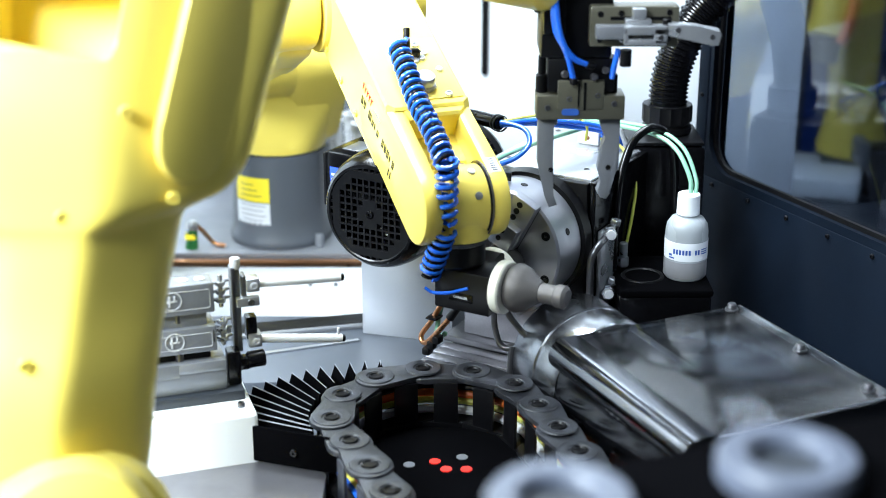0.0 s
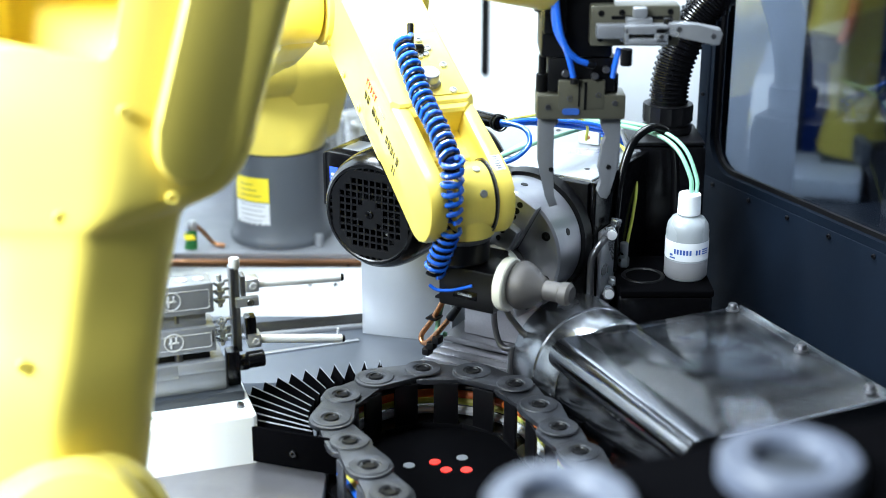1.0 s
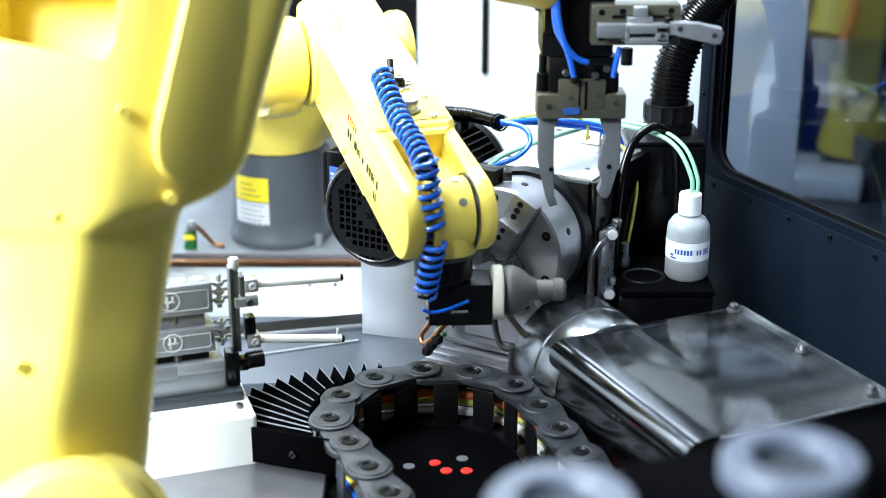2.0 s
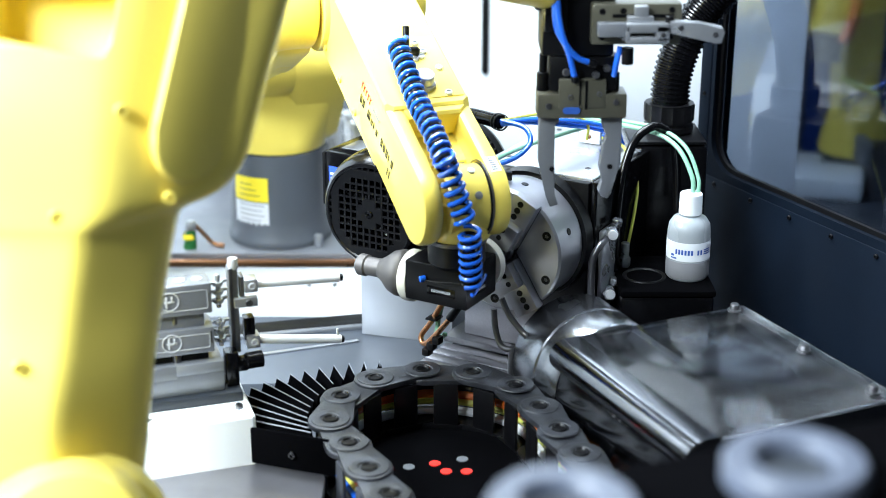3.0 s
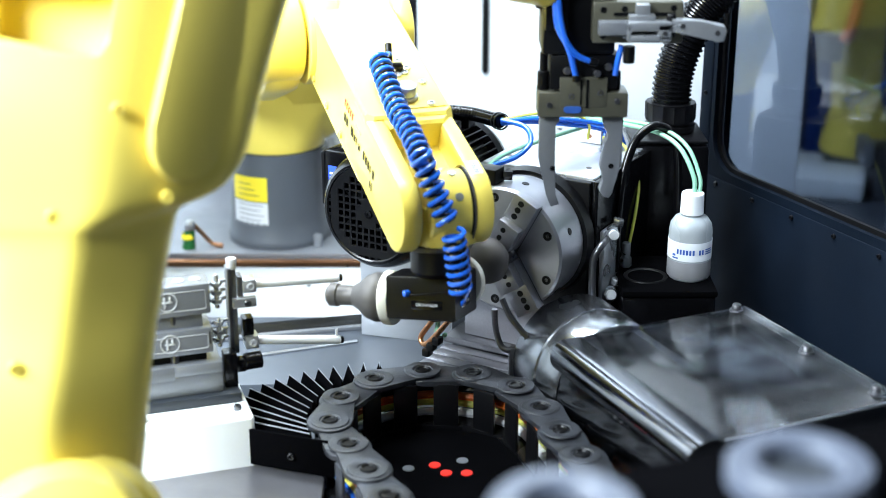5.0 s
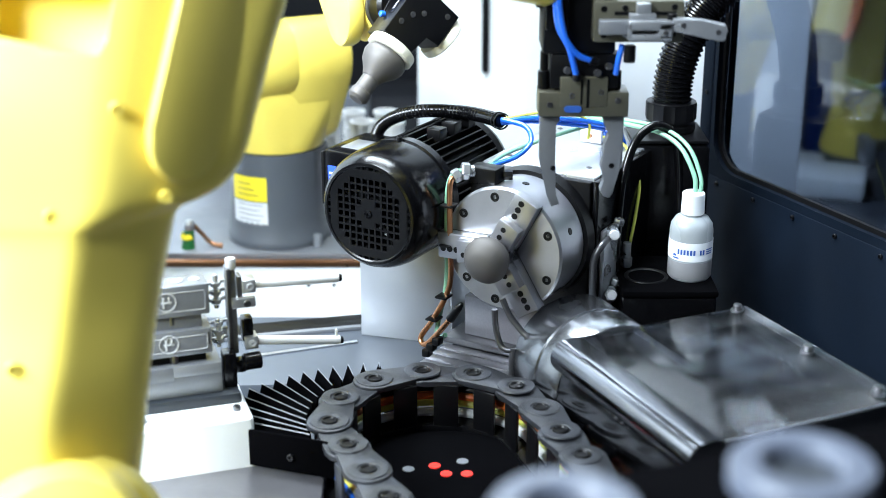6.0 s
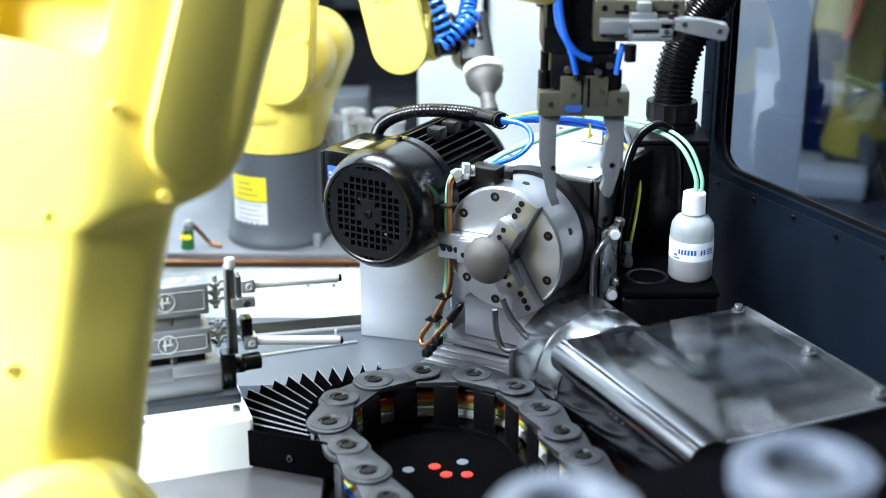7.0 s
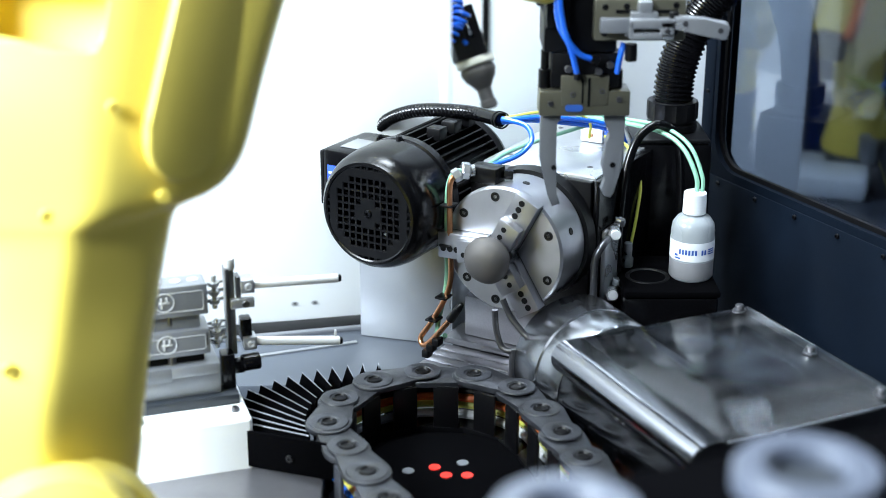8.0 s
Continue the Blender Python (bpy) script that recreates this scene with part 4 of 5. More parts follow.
part("panel_edge", box((0.034, -0.0016, 0.9030), (0.275, -0.0002, 0.9052), 0.0004), ALUMATT, co, "bright cut edge of the panel")
part("panel_bar", box((0.10, 0.002, 0.884), (0.112, 0.295, 0.9), 0.001), STEELDARK, co, "grey support bar")
wh = part("wheel", lathe([(0.0, 0.86), (0.118, 0.86), (0.12, 0.863), (0.12, 0.872), (0.117, 0.876), (0.05, 0.876), (0.045, 0.884), (0.0, 0.884)], 64, pose(0.12, 0.16, 0)), BLACK, co, "dark grinding wheel under the panel")
for k in range(60):
    a = k * math.pi / 30
    part("wheel_tooth", box((-0.0012, -0.002, 0.864), (0.0012, 0.0012, 0.873), 0, Matrix.Translation((0.12 + 0.1205 * math.cos(a), 0.16 + 0.1205 * math.sin(a), 0)) @ pose(0, 0, 0, 0, 0, math.degrees(a) + 90)), ALU, wh)
part("end_cap", prism([(x, z) for x, z in sect if x < 0.05] + [(0.034, 0.79), (0.034, 0.9)], -0.002, 0.0, 0, UP), BLACK, co, "black end cap")
part("rear_rail", box((0.035, 0.288, 0.858), (0.27, 0.295, 0.9), 0.001), BLACK, co)
part("front_rail", box((0.035, 0.002, 0.858), (0.27, 0.009, 0.9), 0.001), BLACK, co)
part("side_rail", box((0.258, 0.009, 0.858), (0.27, 0.288, 0.9), 0.001), BLACK, co)
part("frame", box((0.035, 0.002, 0.725), (0.27, 0.295, 0.858), 0.003), BLACK, co, "black frame under the sheet")
for y in (0.02, 0.145, 0.287):
    bm = lathe([(0.008, 0), (0.0088, 0.001), (0.0085, 0.003), (0.0058, 0.0035), (0.0058, 0.009), (0.0045, 0.0105), (0.0, 0.0105)], 20, pose(0.252, y, 0.905))
    part("stud", bm, STEELDARK, co, "steel domed stud")
dr = thing("grinding_drum_guard", CV, "round brushed steel guard behind the cover", "guard")
part("shell", lathe([(0.06, 0.0), (0.082, 0.002), (0.084, 0.006), (0.084, 0.052), (0.082, 0.054), (0.082, 0.057), (0.084, 0.059), (0.084, 0.115), (0.080, 0.122), (0.05, 0.125)], 72, Matrix.Translation((0.082, 0.300, 0.826)) @ pose(0, 0, 0, -90)), material("brushed_guard", (0.30, 0.31, 0.33), 0.25, 1.0, 0.12, 30, 0.06, 0.15, stretch=(1, 1, 10)), dr)
part("foot", box((0.02, 0.32, 0.70), (0.09, 0.42, 0.80), 0.003), STEELDARK, dr)

# ------------------------------------------------------------------ black front ledge with white rings
LEDGE = [(0.024, 0.700), (0.050, 0.745), (0.075, 0.773), (0.107, 0.793), (0.162, 0.811), (0.324, 0.866), (0.502, 0.648), (0.024, 0.583)]
ld = thing("front_ledge", Matrix.Identity(4), "black machine front ledge", "ledge")
part("top", prism(LEDGE, 1.14, 1.1747, 0.005), MATTBLACK, ld)
part("body", box((0.06, 0.60, 0.02), (0.42, 0.69, 1.14), 0.005), BLACK, ld)
for x, y in ((0.0656, 0.7169), (0.2049, 0.7654)):
    r = thing("polymer_ring", pose(x, y, 1.1747), "thick pale grey plastic ring on the black ledge", "ring", "rings on the ledge")
    part("body", lathe([(0.021, 0.0), (0.040, 0.0), (0.0425, 0.003), (0.0425, 0.014), (0.0395, 0.0185), (0.026, 0.0185), (0.022, 0.0145), (0.021, 0.0)], 56, shut=False), RINGGREY, r)
    part("core", lathe([(0.0, 0.0), (0.0205, 0.0), (0.0205, 0.009), (0.0, 0.009)], 40), NAVYGREY, r, "dark core")

# ------------------------------------------------------------------ robots
def hull(points):
    bm = bmesh.new()
    for p in points:
        bm.verts.new(p)
    r = bmesh.ops.convex_hull(bm, input=bm.verts[:])
    loose = [v for v in bm.verts if not v.link_faces]
    bmesh.ops.delete(bm, geom=loose, context="VERTS")
    bmesh.ops.dissolve_limit(bm, angle_limit=0.02, verts=bm.verts[:], edges=bm.edges[:])
    return bm


def disc(c, axis, r, h, n=28, rim=0.006):
    """Points of a round disc with a rounded rim, centred at c, h thick along axis."""
    m = Matrix.Translation(c) @ turn_to(axis)
    out = []
    for q, z in ((r - rim, -h / 2), (r - rim * 0.3, -h / 2 + rim * 0.3), (r, -h / 2 + rim), (r, h / 2 - rim), (r - rim * 0.3, h / 2 - rim * 0.3), (r - rim, h / 2)):
        out += [m @ Vector((q * math.cos(2 * math.pi * i / n), q * math.sin(2 * math.pi * i / n), z)) for i in range(n)]
    return out


def slab(lo, hi, rim=0.012):
    """Corner points of a box with cut corners."""
    out = []
    for sx in (0, 1):
        for sy in (0, 1):
            for sz in (0, 1):
                c = Vector(((lo[0], hi[0])[sx], (lo[1], hi[1])[sy], (lo[2], hi[2])[sz]))
                d = Vector((1 - 2 * sx, 1 - 2 * sy, 1 - 2 * sz))
                for w in ((0, 0.3, 1), (0.3, 0, 1), (0, 1, 0.3), (1, 0, 0.3), (0.3, 1, 0), (1, 0.3, 0)):
                    out.append(c + Vector((d.x * w[0], d.y * w[1], d.z * w[2])) * rim)
    return out


def merge(*bms):
    out = bmesh.new()
    for b in bms:
        me = bpy.data.meshes.new("t")
        b.to_mesh(me)
        b.free()
        out.from_mesh(me)
        bpy.data.meshes.remove(me)
    return out


Y = (0, 1, 0)
BASE = Vector((-0.2955, 2.5067, 0.7186))
J2 = Vector((0.05, 0, 0.33))
L2, L3, OFF = 0.44, 0.42, 0.035

rr = thing("loading_robot", Matrix.Translation(BASE), "yellow six-axis robot arm on a grey cast base", "robot")
bm = lathe([(0.0, 0.0), (0.091, 0.0), (0.092, 0.004), (0.092, 0.012), (0.088, 0.018), (0.0865, 0.05), (0.0845, 0.14), (0.086, 0.155), (0.086, 0.168), (0.0, 0.168)], 56)
add_box(bm, (-0.085, 0.03, 0.02), (0.085, 0.11, 0.15), 0.008)
base = part("base", bm, GREYCAST, rr, "grey cast robot base")


def on_round(r, a0, a1, z0, z1, n=6):
    bm = bmesh.new()
    lines = [[bm.verts.new((q * math.cos(radians(a)), q * math.sin(radians(a)), z)) for a in [a0 + (a1 - a0) * k / n for k in range(n + 1)]] for z, q in ((z0, r), (z1, r))]
    for k in range(n):
        bm.faces.new((lines[0][k], lines[0][k + 1], lines[1][k + 1], lines[1][k]))
    return bm


part("warning_label", on_round(0.0868, 216, 264, 0.086, 0.130), YLABEL, base, "yellow warning label")
part("data_label", on_round(0.0868, 216, 264, 0.030, 0.084), PAPER, base, "white data label")
for k in range(5):
    part("print_bar", on_round(0.0871, 225, 259 - 4 * (k % 2), 0.042 + k * 0.009, 0.0435 + k * 0.009), ALUMATT, base)
for k in range(3):
    part("print_bar", on_round(0.0871, 226, 254 - 5 * k, 0.096 + k * 0.010, 0.0975 + k * 0.010), BRONZE, base)
part("base_bolt", hex_nut(bmesh.new(), (0.075, -0.070, 0.0), (0, 0, 1), 0.008, 0.022), ALU, base)

pts = [Vector((0.084 * math.cos(a * 0.2244), 0.084 * math.sin(a * 0.2244), z)) for a in range(28) for z in (0.171, 0.196)]
tur = hull(pts + disc((0.03, 0.010, 0.268), Y, 0.066, 0.17, 28, 0.03))
tur = merge(tur, hull(disc(J2 + Vector((0, -0.035, 0)), Y, 0.068, 0.10, 36, 0.012)), hull(disc(J2 + Vector((0, 0.052, 0)), Y, 0.068, 0.115, 36, 0.018) + disc((0.025, 0.045, 0.235), Y, 0.056, 0.11, 24, 0.02)))
turret = part("turret", tur, YELLOW, rr, "yellow rotating shoulder")
for a in range(0, 360, 30):
    part("bolt", cap_screw(bmesh.new(), (0.0825 * math.cos(radians(a)), 0.0825 * math.sin(radians(a)), 0.186), (math.cos(radians(a)), math.sin(radians(a)), 0), 0.006, 0.004), YELLOW, turret)
part("shoulder_ledge", lathe([(0.05, 0.214), (0.080, 0.218), (0.087, 0.226), (0.089, 0.236), (0.086, 0.246), (0.05, 0.256)], 48), YELLOW, turret, "rounded yellow shoulder ledge")
part("seam_plate", box((0.02, -0.0865, 0.36), (0.04, -0.085, 0.40), 0.0005), PAPER, turret, "small white sticker")

ua = merge(hull(disc((0, -0.105, 0), Y, 0.064, 0.045, 32, 0.014) + disc((0, -0.105, 0.12), Y, 0.058, 0.045, 24, 0.014)),
           hull(disc((0, -0.105, 0.10), Y, 0.058, 0.05, 24, 0.016) + disc((0, -0.10, L2 - 0.06), Y, 0.058, 0.05, 24, 0.016)),
           hull(disc((0, -0.10, L2 - 0.08), Y, 0.06, 0.05, 24, 0.016) + disc((0, -0.10, L2), Y, 0.050, 0.055, 32, 0.014)))
upper = part("upper_arm", ua, YELLOW, rr, "yellow upper arm link")
for x, z in ((0.05, 0.06), (-0.05, 0.06), (0.045, 0.16), (-0.045, 0.16), (0.04, 0.3), (-0.04, 0.3)):
    part("bolt", cap_screw(bmesh.new(), (x, -0.1275, z), (0, -1, 0), 0.006, 0.003), YELLOW, upper)

fa = hull(slab((-0.075, -0.060, -0.050), (0.300, 0.053, 0.054), 0.010))
forearm = part("forearm", fa, YELLOW, rr, "yellow forearm with dark printing")
part("elbow_housing", hull(disc((0, -0.045, -0.004), Y, 0.066, 0.046, 40, 0.004)), YELLOW, forearm)
part("elbow_cover", hull(disc((0, -0.110, -0.004), Y, 0.0625, 0.080, 40, 0.012)), YELLOW, forearm, "round yellow elbow cover")
part("elbow_cover", hull(disc((0.01, 0.066, 0.005), Y, 0.058, 0.030, 40, 0.010)), YELLOW, forearm, "round yellow elbow cover")
part("fork_side", hull(disc((0.25, -0.0475, 0.0), Y, 0.049, 0.026, 40, 0.007) + disc((L3, -0.0475, 0), Y, 0.049, 0.026, 40, 0.007)), YELLOW, forearm)
part("fork_floor", hull(slab((0.28, -0.045, -0.047), (0.365, 0.048, 0.012), 0.010)), YELLOW, forearm)
part("fork_rib", hull(slab((0.285, -0.040, -0.03), (0.312, 0.048, 0.050), 0.012)), YELLOW, forearm)
part("fork_side", hull(disc((0.29, 0.043, 0.0), Y, 0.046, 0.020, 24, 0.006) + disc((L3, 0.043, 0), Y, 0.047, 0.024, 40, 0.006)), YELLOW, forearm)
# connector plate, knob and screws on the forearm's top
TOP = Matrix.Translation((0, 0, 0.054))      # the flat top of the forearm
part("connector_plate", box((0.165, -0.012, -0.001), (0.288, 0.047, 0.0016), 0.0008, TOP), YELLOW, forearm, "yellow connector plate")
cap = lathe([(0.0150, 0.0), (0.0150, 0.004), (0.0125, 0.005), (0.0125, 0.016), (0.0115, 0.0175), (0.0, 0.0175)], 28, TOP @ pose(0.262, 0.001, 0.0016))
hex_nut(cap, TOP @ Vector((0.262, 0.001, 0.0016)), (0, 0, 1), 0.0165, 0.005)
part("connector_cap", cap, ALU, forearm, "knurled metal connector cap")
for x, y in ((0.180, 0.016), (0.208, 0.016), (0.198, 0.022), (0.212, 0.006), (0.233, 0.032), (0.283, 0.028)):
    screw = lathe([(0.0050, 0), (0.0047, 0.003), (0.0030, 0.0034), (0.0026, 0.0022), (0.0, 0.0022)], 14, TOP @ pose(x, y, 0.0016))
    part("plate_screw", screw, ALU, forearm)
bm = rod(TOP @ Vector((0.188, 0.002, 0.0)), TOP @ Vector((0.184, 0.001, 0.016)), 0.0048, 14)
add_rod(bm, TOP @ Vector((0.184, 0.001, 0.014)), TOP @ Vector((0.172, 0.003, 0.026)), 0.0046, 14)
add_rod(bm, TOP @ Vector((0.203, 0.010, 0.0)), TOP @ Vector((0.203, 0.010, 0.012)), 0.005, 14)
add_rod(bm, TOP @ Vector((0.203, 0.012, 0.010)), TOP @ Vector((0.203, -0.006, 0.012)), 0.0045, 14)
part("hose_fitting", bm, BLACK, forearm, "black push-in fittings")
part("hose_tail", tube([TOP @ Vector(p) for p in ((0.186, 0.002, 0.018), (0.190, -0.003, 0.022), (0.200, -0.008, 0.024), (0.208, -0.012, 0.026))], 0.0030, 8), BLUE, forearm)


def grey_bar(x0, x1, z0, z1, mat=STEELDARK):
    part("print_bar", box((x0, -0.0004, z0 * 1.4), (x1, 0.0006, z1 * 1.4), 0), mat, forearm, m=Matrix.Translation((0, 0, 0)) @ PRINT)


# stickers and seams at the wrist end
part("scale_sticker", box((L3 - 0.022, 0.036, 0.0462), (L3 + 0.004, 0.049, 0.0474), 0.0003), PAPER, forearm, "white scale sticker")
for k in range(6):
    part("print_bar", box((L3 - 0.02 + k * 0.004, 0.038, 0.0474), (L3 - 0.0185 + k * 0.004, 0.045, 0.0477), 0), INK, forearm)
part("seam_ring", lathe([(0.0472, 0.0285), (0.0476, 0.029), (0.0476, 0.0305), (0.0472, 0.031)], 48, Matrix.Translation((L3, 0, 0)) @ FACE, shut=False), STEELDARK, forearm, "dark wrist seam")
for a in (50, 95, 140):
    m5 = Matrix.Translation((L3, 0.012, 0)) @ pose(0, 0, 0, 0, -a)
    part("wrist_screw", lathe([(0.005, 0), (0.0048, 0.002), (0.0, 0.0023)], 14, m5 @ Matrix.Translation((0.0442, 0, 0)) @ pose(0, 0, 0, 0, 90)), ALU, forearm)
# printing on the flank, as bars
PRINT = Matrix.Translation((0.185, -0.0612, 0.004))
x = 0.028
for wbar, hbar in ((2, 1.0), (2, 1.0), (0, 0), (3, 1.0), (2, 0.7), (1, 0.9), (2, 0.7), (0, 0), (2, 1.0), (2, 1.0), (2, 1.0), (1, 0.9), (2, 1.0)):
    for k in range(wbar):
        grey_bar(x + 0.0042 * k, x + 0.0042 * k + 0.0009, -0.006, -0.006 + 0.0085 * hbar, INK)
    if wbar > 1:
        grey_bar(x, x + 0.0042 * (wbar - 1), -0.006, -0.0053, INK)
    x += 0.0105 if wbar < 3 else 0.0145
x = 0.026
for k in range(5):
    grey_bar(x, x + 0.0014, 0.009, 0.0165, INKRED)
    grey_bar(x + 0.0014, x + 0.0052, 0.0154, 0.0165, INKRED)
    x += 0.0085
grey_bar(0.076, 0.100, 0.011, 0.0125, ALUMATT)
for x in (0.150, 0.157):
    grey_bar(x, x + 0.0015, -0.020, -0.012, INK)
for x, z in ((0.06, -0.035), (0.13, -0.035), (0.20, -0.035)):
    part("bolt", cap_screw(bmesh.new(), (x, -0.06, z), (0, -1, 0), 0.005, 0.003), YELLOW, forearm)

# the coiled hose along the forearm
COIL = [Vector(p) for p in ((0.206, -0.019, 0.076), (0.30, -0.024, 0.068), (0.37, -0.026, 0.072), (0.432, -0.030, 0.072))]


def coil(points, r, pitch, thick):
    """A helix of tube round a smooth line through the points."""
    line = smooth_path(points, 40)
    out, ang, side = [], 0.0, None
    for p, q in zip(line, line[1:]):
        d = (q - p).normalized()
        side = d.orthogonal().normalized() if side is None else (side - d * side.dot(d)).normalized()
        turns = max(1, round((q - p).length / pitch * 12))
        for i in range(turns):
            out.append(p.lerp(q, i / turns) + r * (side * math.cos(ang) + d.cross(side) * math.sin(ang)))
            ang += 2 * math.pi * (q - p).length / pitch / turns
    return tube(out, thick, 8, 1)


part("coiled_hose", coil(COIL, 0.0122, 0.0140, 0.0032), BLUE, forearm, "coiled blue air hose")
part("coiled_hose", coil([p + Vector((0.0060, 0, -0.001)) for p in COIL], 0.0116, 0.0140, 0.0024), BLACKGLOSS, forearm, "coiled black air hose")

# wrist: a barrel round the fifth axis with its neck along +z of the tool
wr = merge(rod((0, -0.024, 0), (0, 0.031, 0), 0.0445, 40, 0.003), hull(disc((0, 0.003, 0.02), (0, 0, 1), 0.040, 0.05, 28, 0.004)))
wrist = part("wrist", wr, YELLOW, rr, "yellow wrist barrel")
part("index_sticker", lathe([(0.0446, 0.0265), (0.0449, 0.0268), (0.0449, 0.0302), (0.0446, 0.0305)], 48, FACE, shut=False), BLACK, wrist, "black index band")
part("scale_sticker", box((-0.012, 0.0312, -0.02), (0.012, 0.0318, 0.012), 0.0001), PAPER, wrist)

# the double gripper
tool = part("double_gripper", merge(prism([(-0.032, -0.032), (0.056, -0.032), (0.056, 0.020), (0.020, 0.020), (0.020, 0.045), (-0.032, 0.045)], 0.060, 0.114, 0.003),
                                    lathe([(0.034, 0.018), (0.036, 0.020), (0.036, 0.054), (0.031, 0.0595)], 32, pose(-0.008, -0.014, 0))), BLACK, rr, "black double gripper block")
part("flange_ring", lathe([(0.037, 0.022), (0.0385, 0.023), (0.0385, 0.027), (0.037, 0.028)], 32, pose(-0.008, -0.014, 0)), STEELDARK, tool)
for a, nm in ((0, "unload"), (90, "load")):
    m = pose(0, 0, 0.094 if a == 0 else 0.080, 0, 0, a) @ pose(0.056 if a == 0 else 0.045, 0.0 if a == 0 else 0.006, 0, 0, 90)
    part("gripper_ring", lathe([(0.026, 0.0), (0.033, 0.001), (0.034, 0.004), (0.034, 0.012), (0.032, 0.014), (0.02, 0.014), (0.02, 0.008), (0.0, 0.008)], 40, m), IVORY, tool, "ivory plastic gripper ring")
for x, y in ((-0.02, -0.02), (0.03, -0.02), (-0.02, 0.03), (0.0, 0.0), (0.012, -0.012)):
    part("socket_screw", cap_screw(bmesh.new(), (x, y, 0.114), (0, 0, 1), 0.004, 0.001), STEELDARK, tool)
part("load_sign", box((-0.0328, -0.012, 0.089), (-0.0322, 0.022, 0.100), 0.0001), BLACKGLOSS, tool)
part("load_letters", text_bm("CHARGER", 0.0045), PAPER, tool, "white word CHARGER", m=basis((-0.0331, 0.005, 0.0945), (0, 1, 0), (-1, 0, 0)))
part("unload_sign", box((-0.016, -0.0328, 0.089), (0.024, -0.0322, 0.100), 0.0001), BLACKGLOSS, tool)
part("unload_letters", text_bm("DÉCHARGER", 0.0048), PAPER, tool, "white word DÉCHARGER", m=basis((0.004, -0.0331, 0.0945), (-1, 0, 0), (0, -1, 0)))
part("air_tube", tube([(-0.034, -0.02, 0.07), (-0.038, -0.036, 0.075), (-0.01, -0.04, 0.078), (0.02, -0.037, 0.082), (0.03, -0.034, 0.08)], 0.0014, 8), BLACK, tool)
part("blue_collar", rod((0.026, -0.033, 0.08), (0.031, -0.039, 0.0805), 0.0042, 12), BLUE, tool, "blue push-in collar")
part("hose_tail", tube([(-0.044, -0.040, 0.086), (-0.040, -0.030, 0.092), (-0.037, -0.012, 0.090), (-0.035, 0.008, 0.083), (-0.033, 0.016, 0.080)], 0.0022, 8), BLUE, tool, "thin blue hose")
coil_bend = part("coil_bend", coil([Vector((0, 0, -0.012)), Vector((0, 0, 0.072))], 0.0122, 0.0125, 0.0032), BLUE, rr, "hanging bend of the coiled blue hose")
coil_end = part("coil_end", coil([Vector((0, 0, -0.006)), Vector((0, 0, 0.070))], 0.0122, 0.0112, 0.0032), BLUE, rr, "end of the coiled blue hose")
for piece, pitch in ((coil_bend, 0.0125), (coil_end, 0.0112)):
    part("black_hose", coil([Vector((0, 0, 0.003)), Vector((0, 0, 0.070))], 0.0108, pitch, 0.0024), BLACKGLOSS, piece, "coiled black air hose")


def workpiece(label):
    """A turned cup with a stem, its axis along +z."""
    w = thing("workpiece", Matrix.Identity(4), label, "workpiece", "turned workpieces")
    part("cup", lathe([(0.0, -0.010), (0.012, -0.009), (0.021, -0.0055), (0.027, 0.0), (0.0305, 0.006), (0.031, 0.012), (0.027, 0.023), (0.018, 0.034), (0.0135, 0.042), (0.0, 0.042)], 40), BLUR, w)
    part("stem", lathe([(0.0125, 0.042), (0.0125, 0.062), (0.0145, 0.064), (0.0145, 0.074), (0.0105, 0.078), (0.0, 0.078)], 28), BLUR, w, "short turned stem")
    return w


part_new = workpiece("dull steel workpiece loaded into the chuck")
part_done = workpiece("dull steel workpiece taken from the chuck")

# ------------------------------------------------------------------ the front robot, still
fr = thing("front_robot", pose(-0.36, 1.25, 0), "yellow six-axis robot holding two parallel grippers", "robot")
part("base", lathe([(0.13, 0.0), (0.13, 0.5), (0.10, 0.52), (0.10, 0.70), (0.0, 0.70)], 40), GREYCAST, fr, "grey cast robot base")
part("turret", hull([Vector((0.1 * math.cos(a * 0.3), 0.1 * math.sin(a * 0.3), 0.702)) for a in range(21)] + disc((-0.01, -0.02, 0.86), (0.5, -0.86, 0.1), 0.10, 0.16, 28, 0.03)), YELLOW, fr, "yellow rotating shoulder")


def loft(sections, shape):
    bm = bmesh.new()
    rings = []
    for cx, cy, cz, hw, hd in sections:
        rings.append([bm.verts.new((cx + u * hw, cy - v * hd, cz)) for u, v in shape])
    n = len(shape)
    for a, b in zip(rings, rings[1:]):
        for i in range(n):
            bm.faces.new((a[i], a[(i + 1) % n], b[(i + 1) % n], b[i]))
    bm.faces.new(rings[0][::-1])
    bm.faces.new(rings[-1])
    return bm


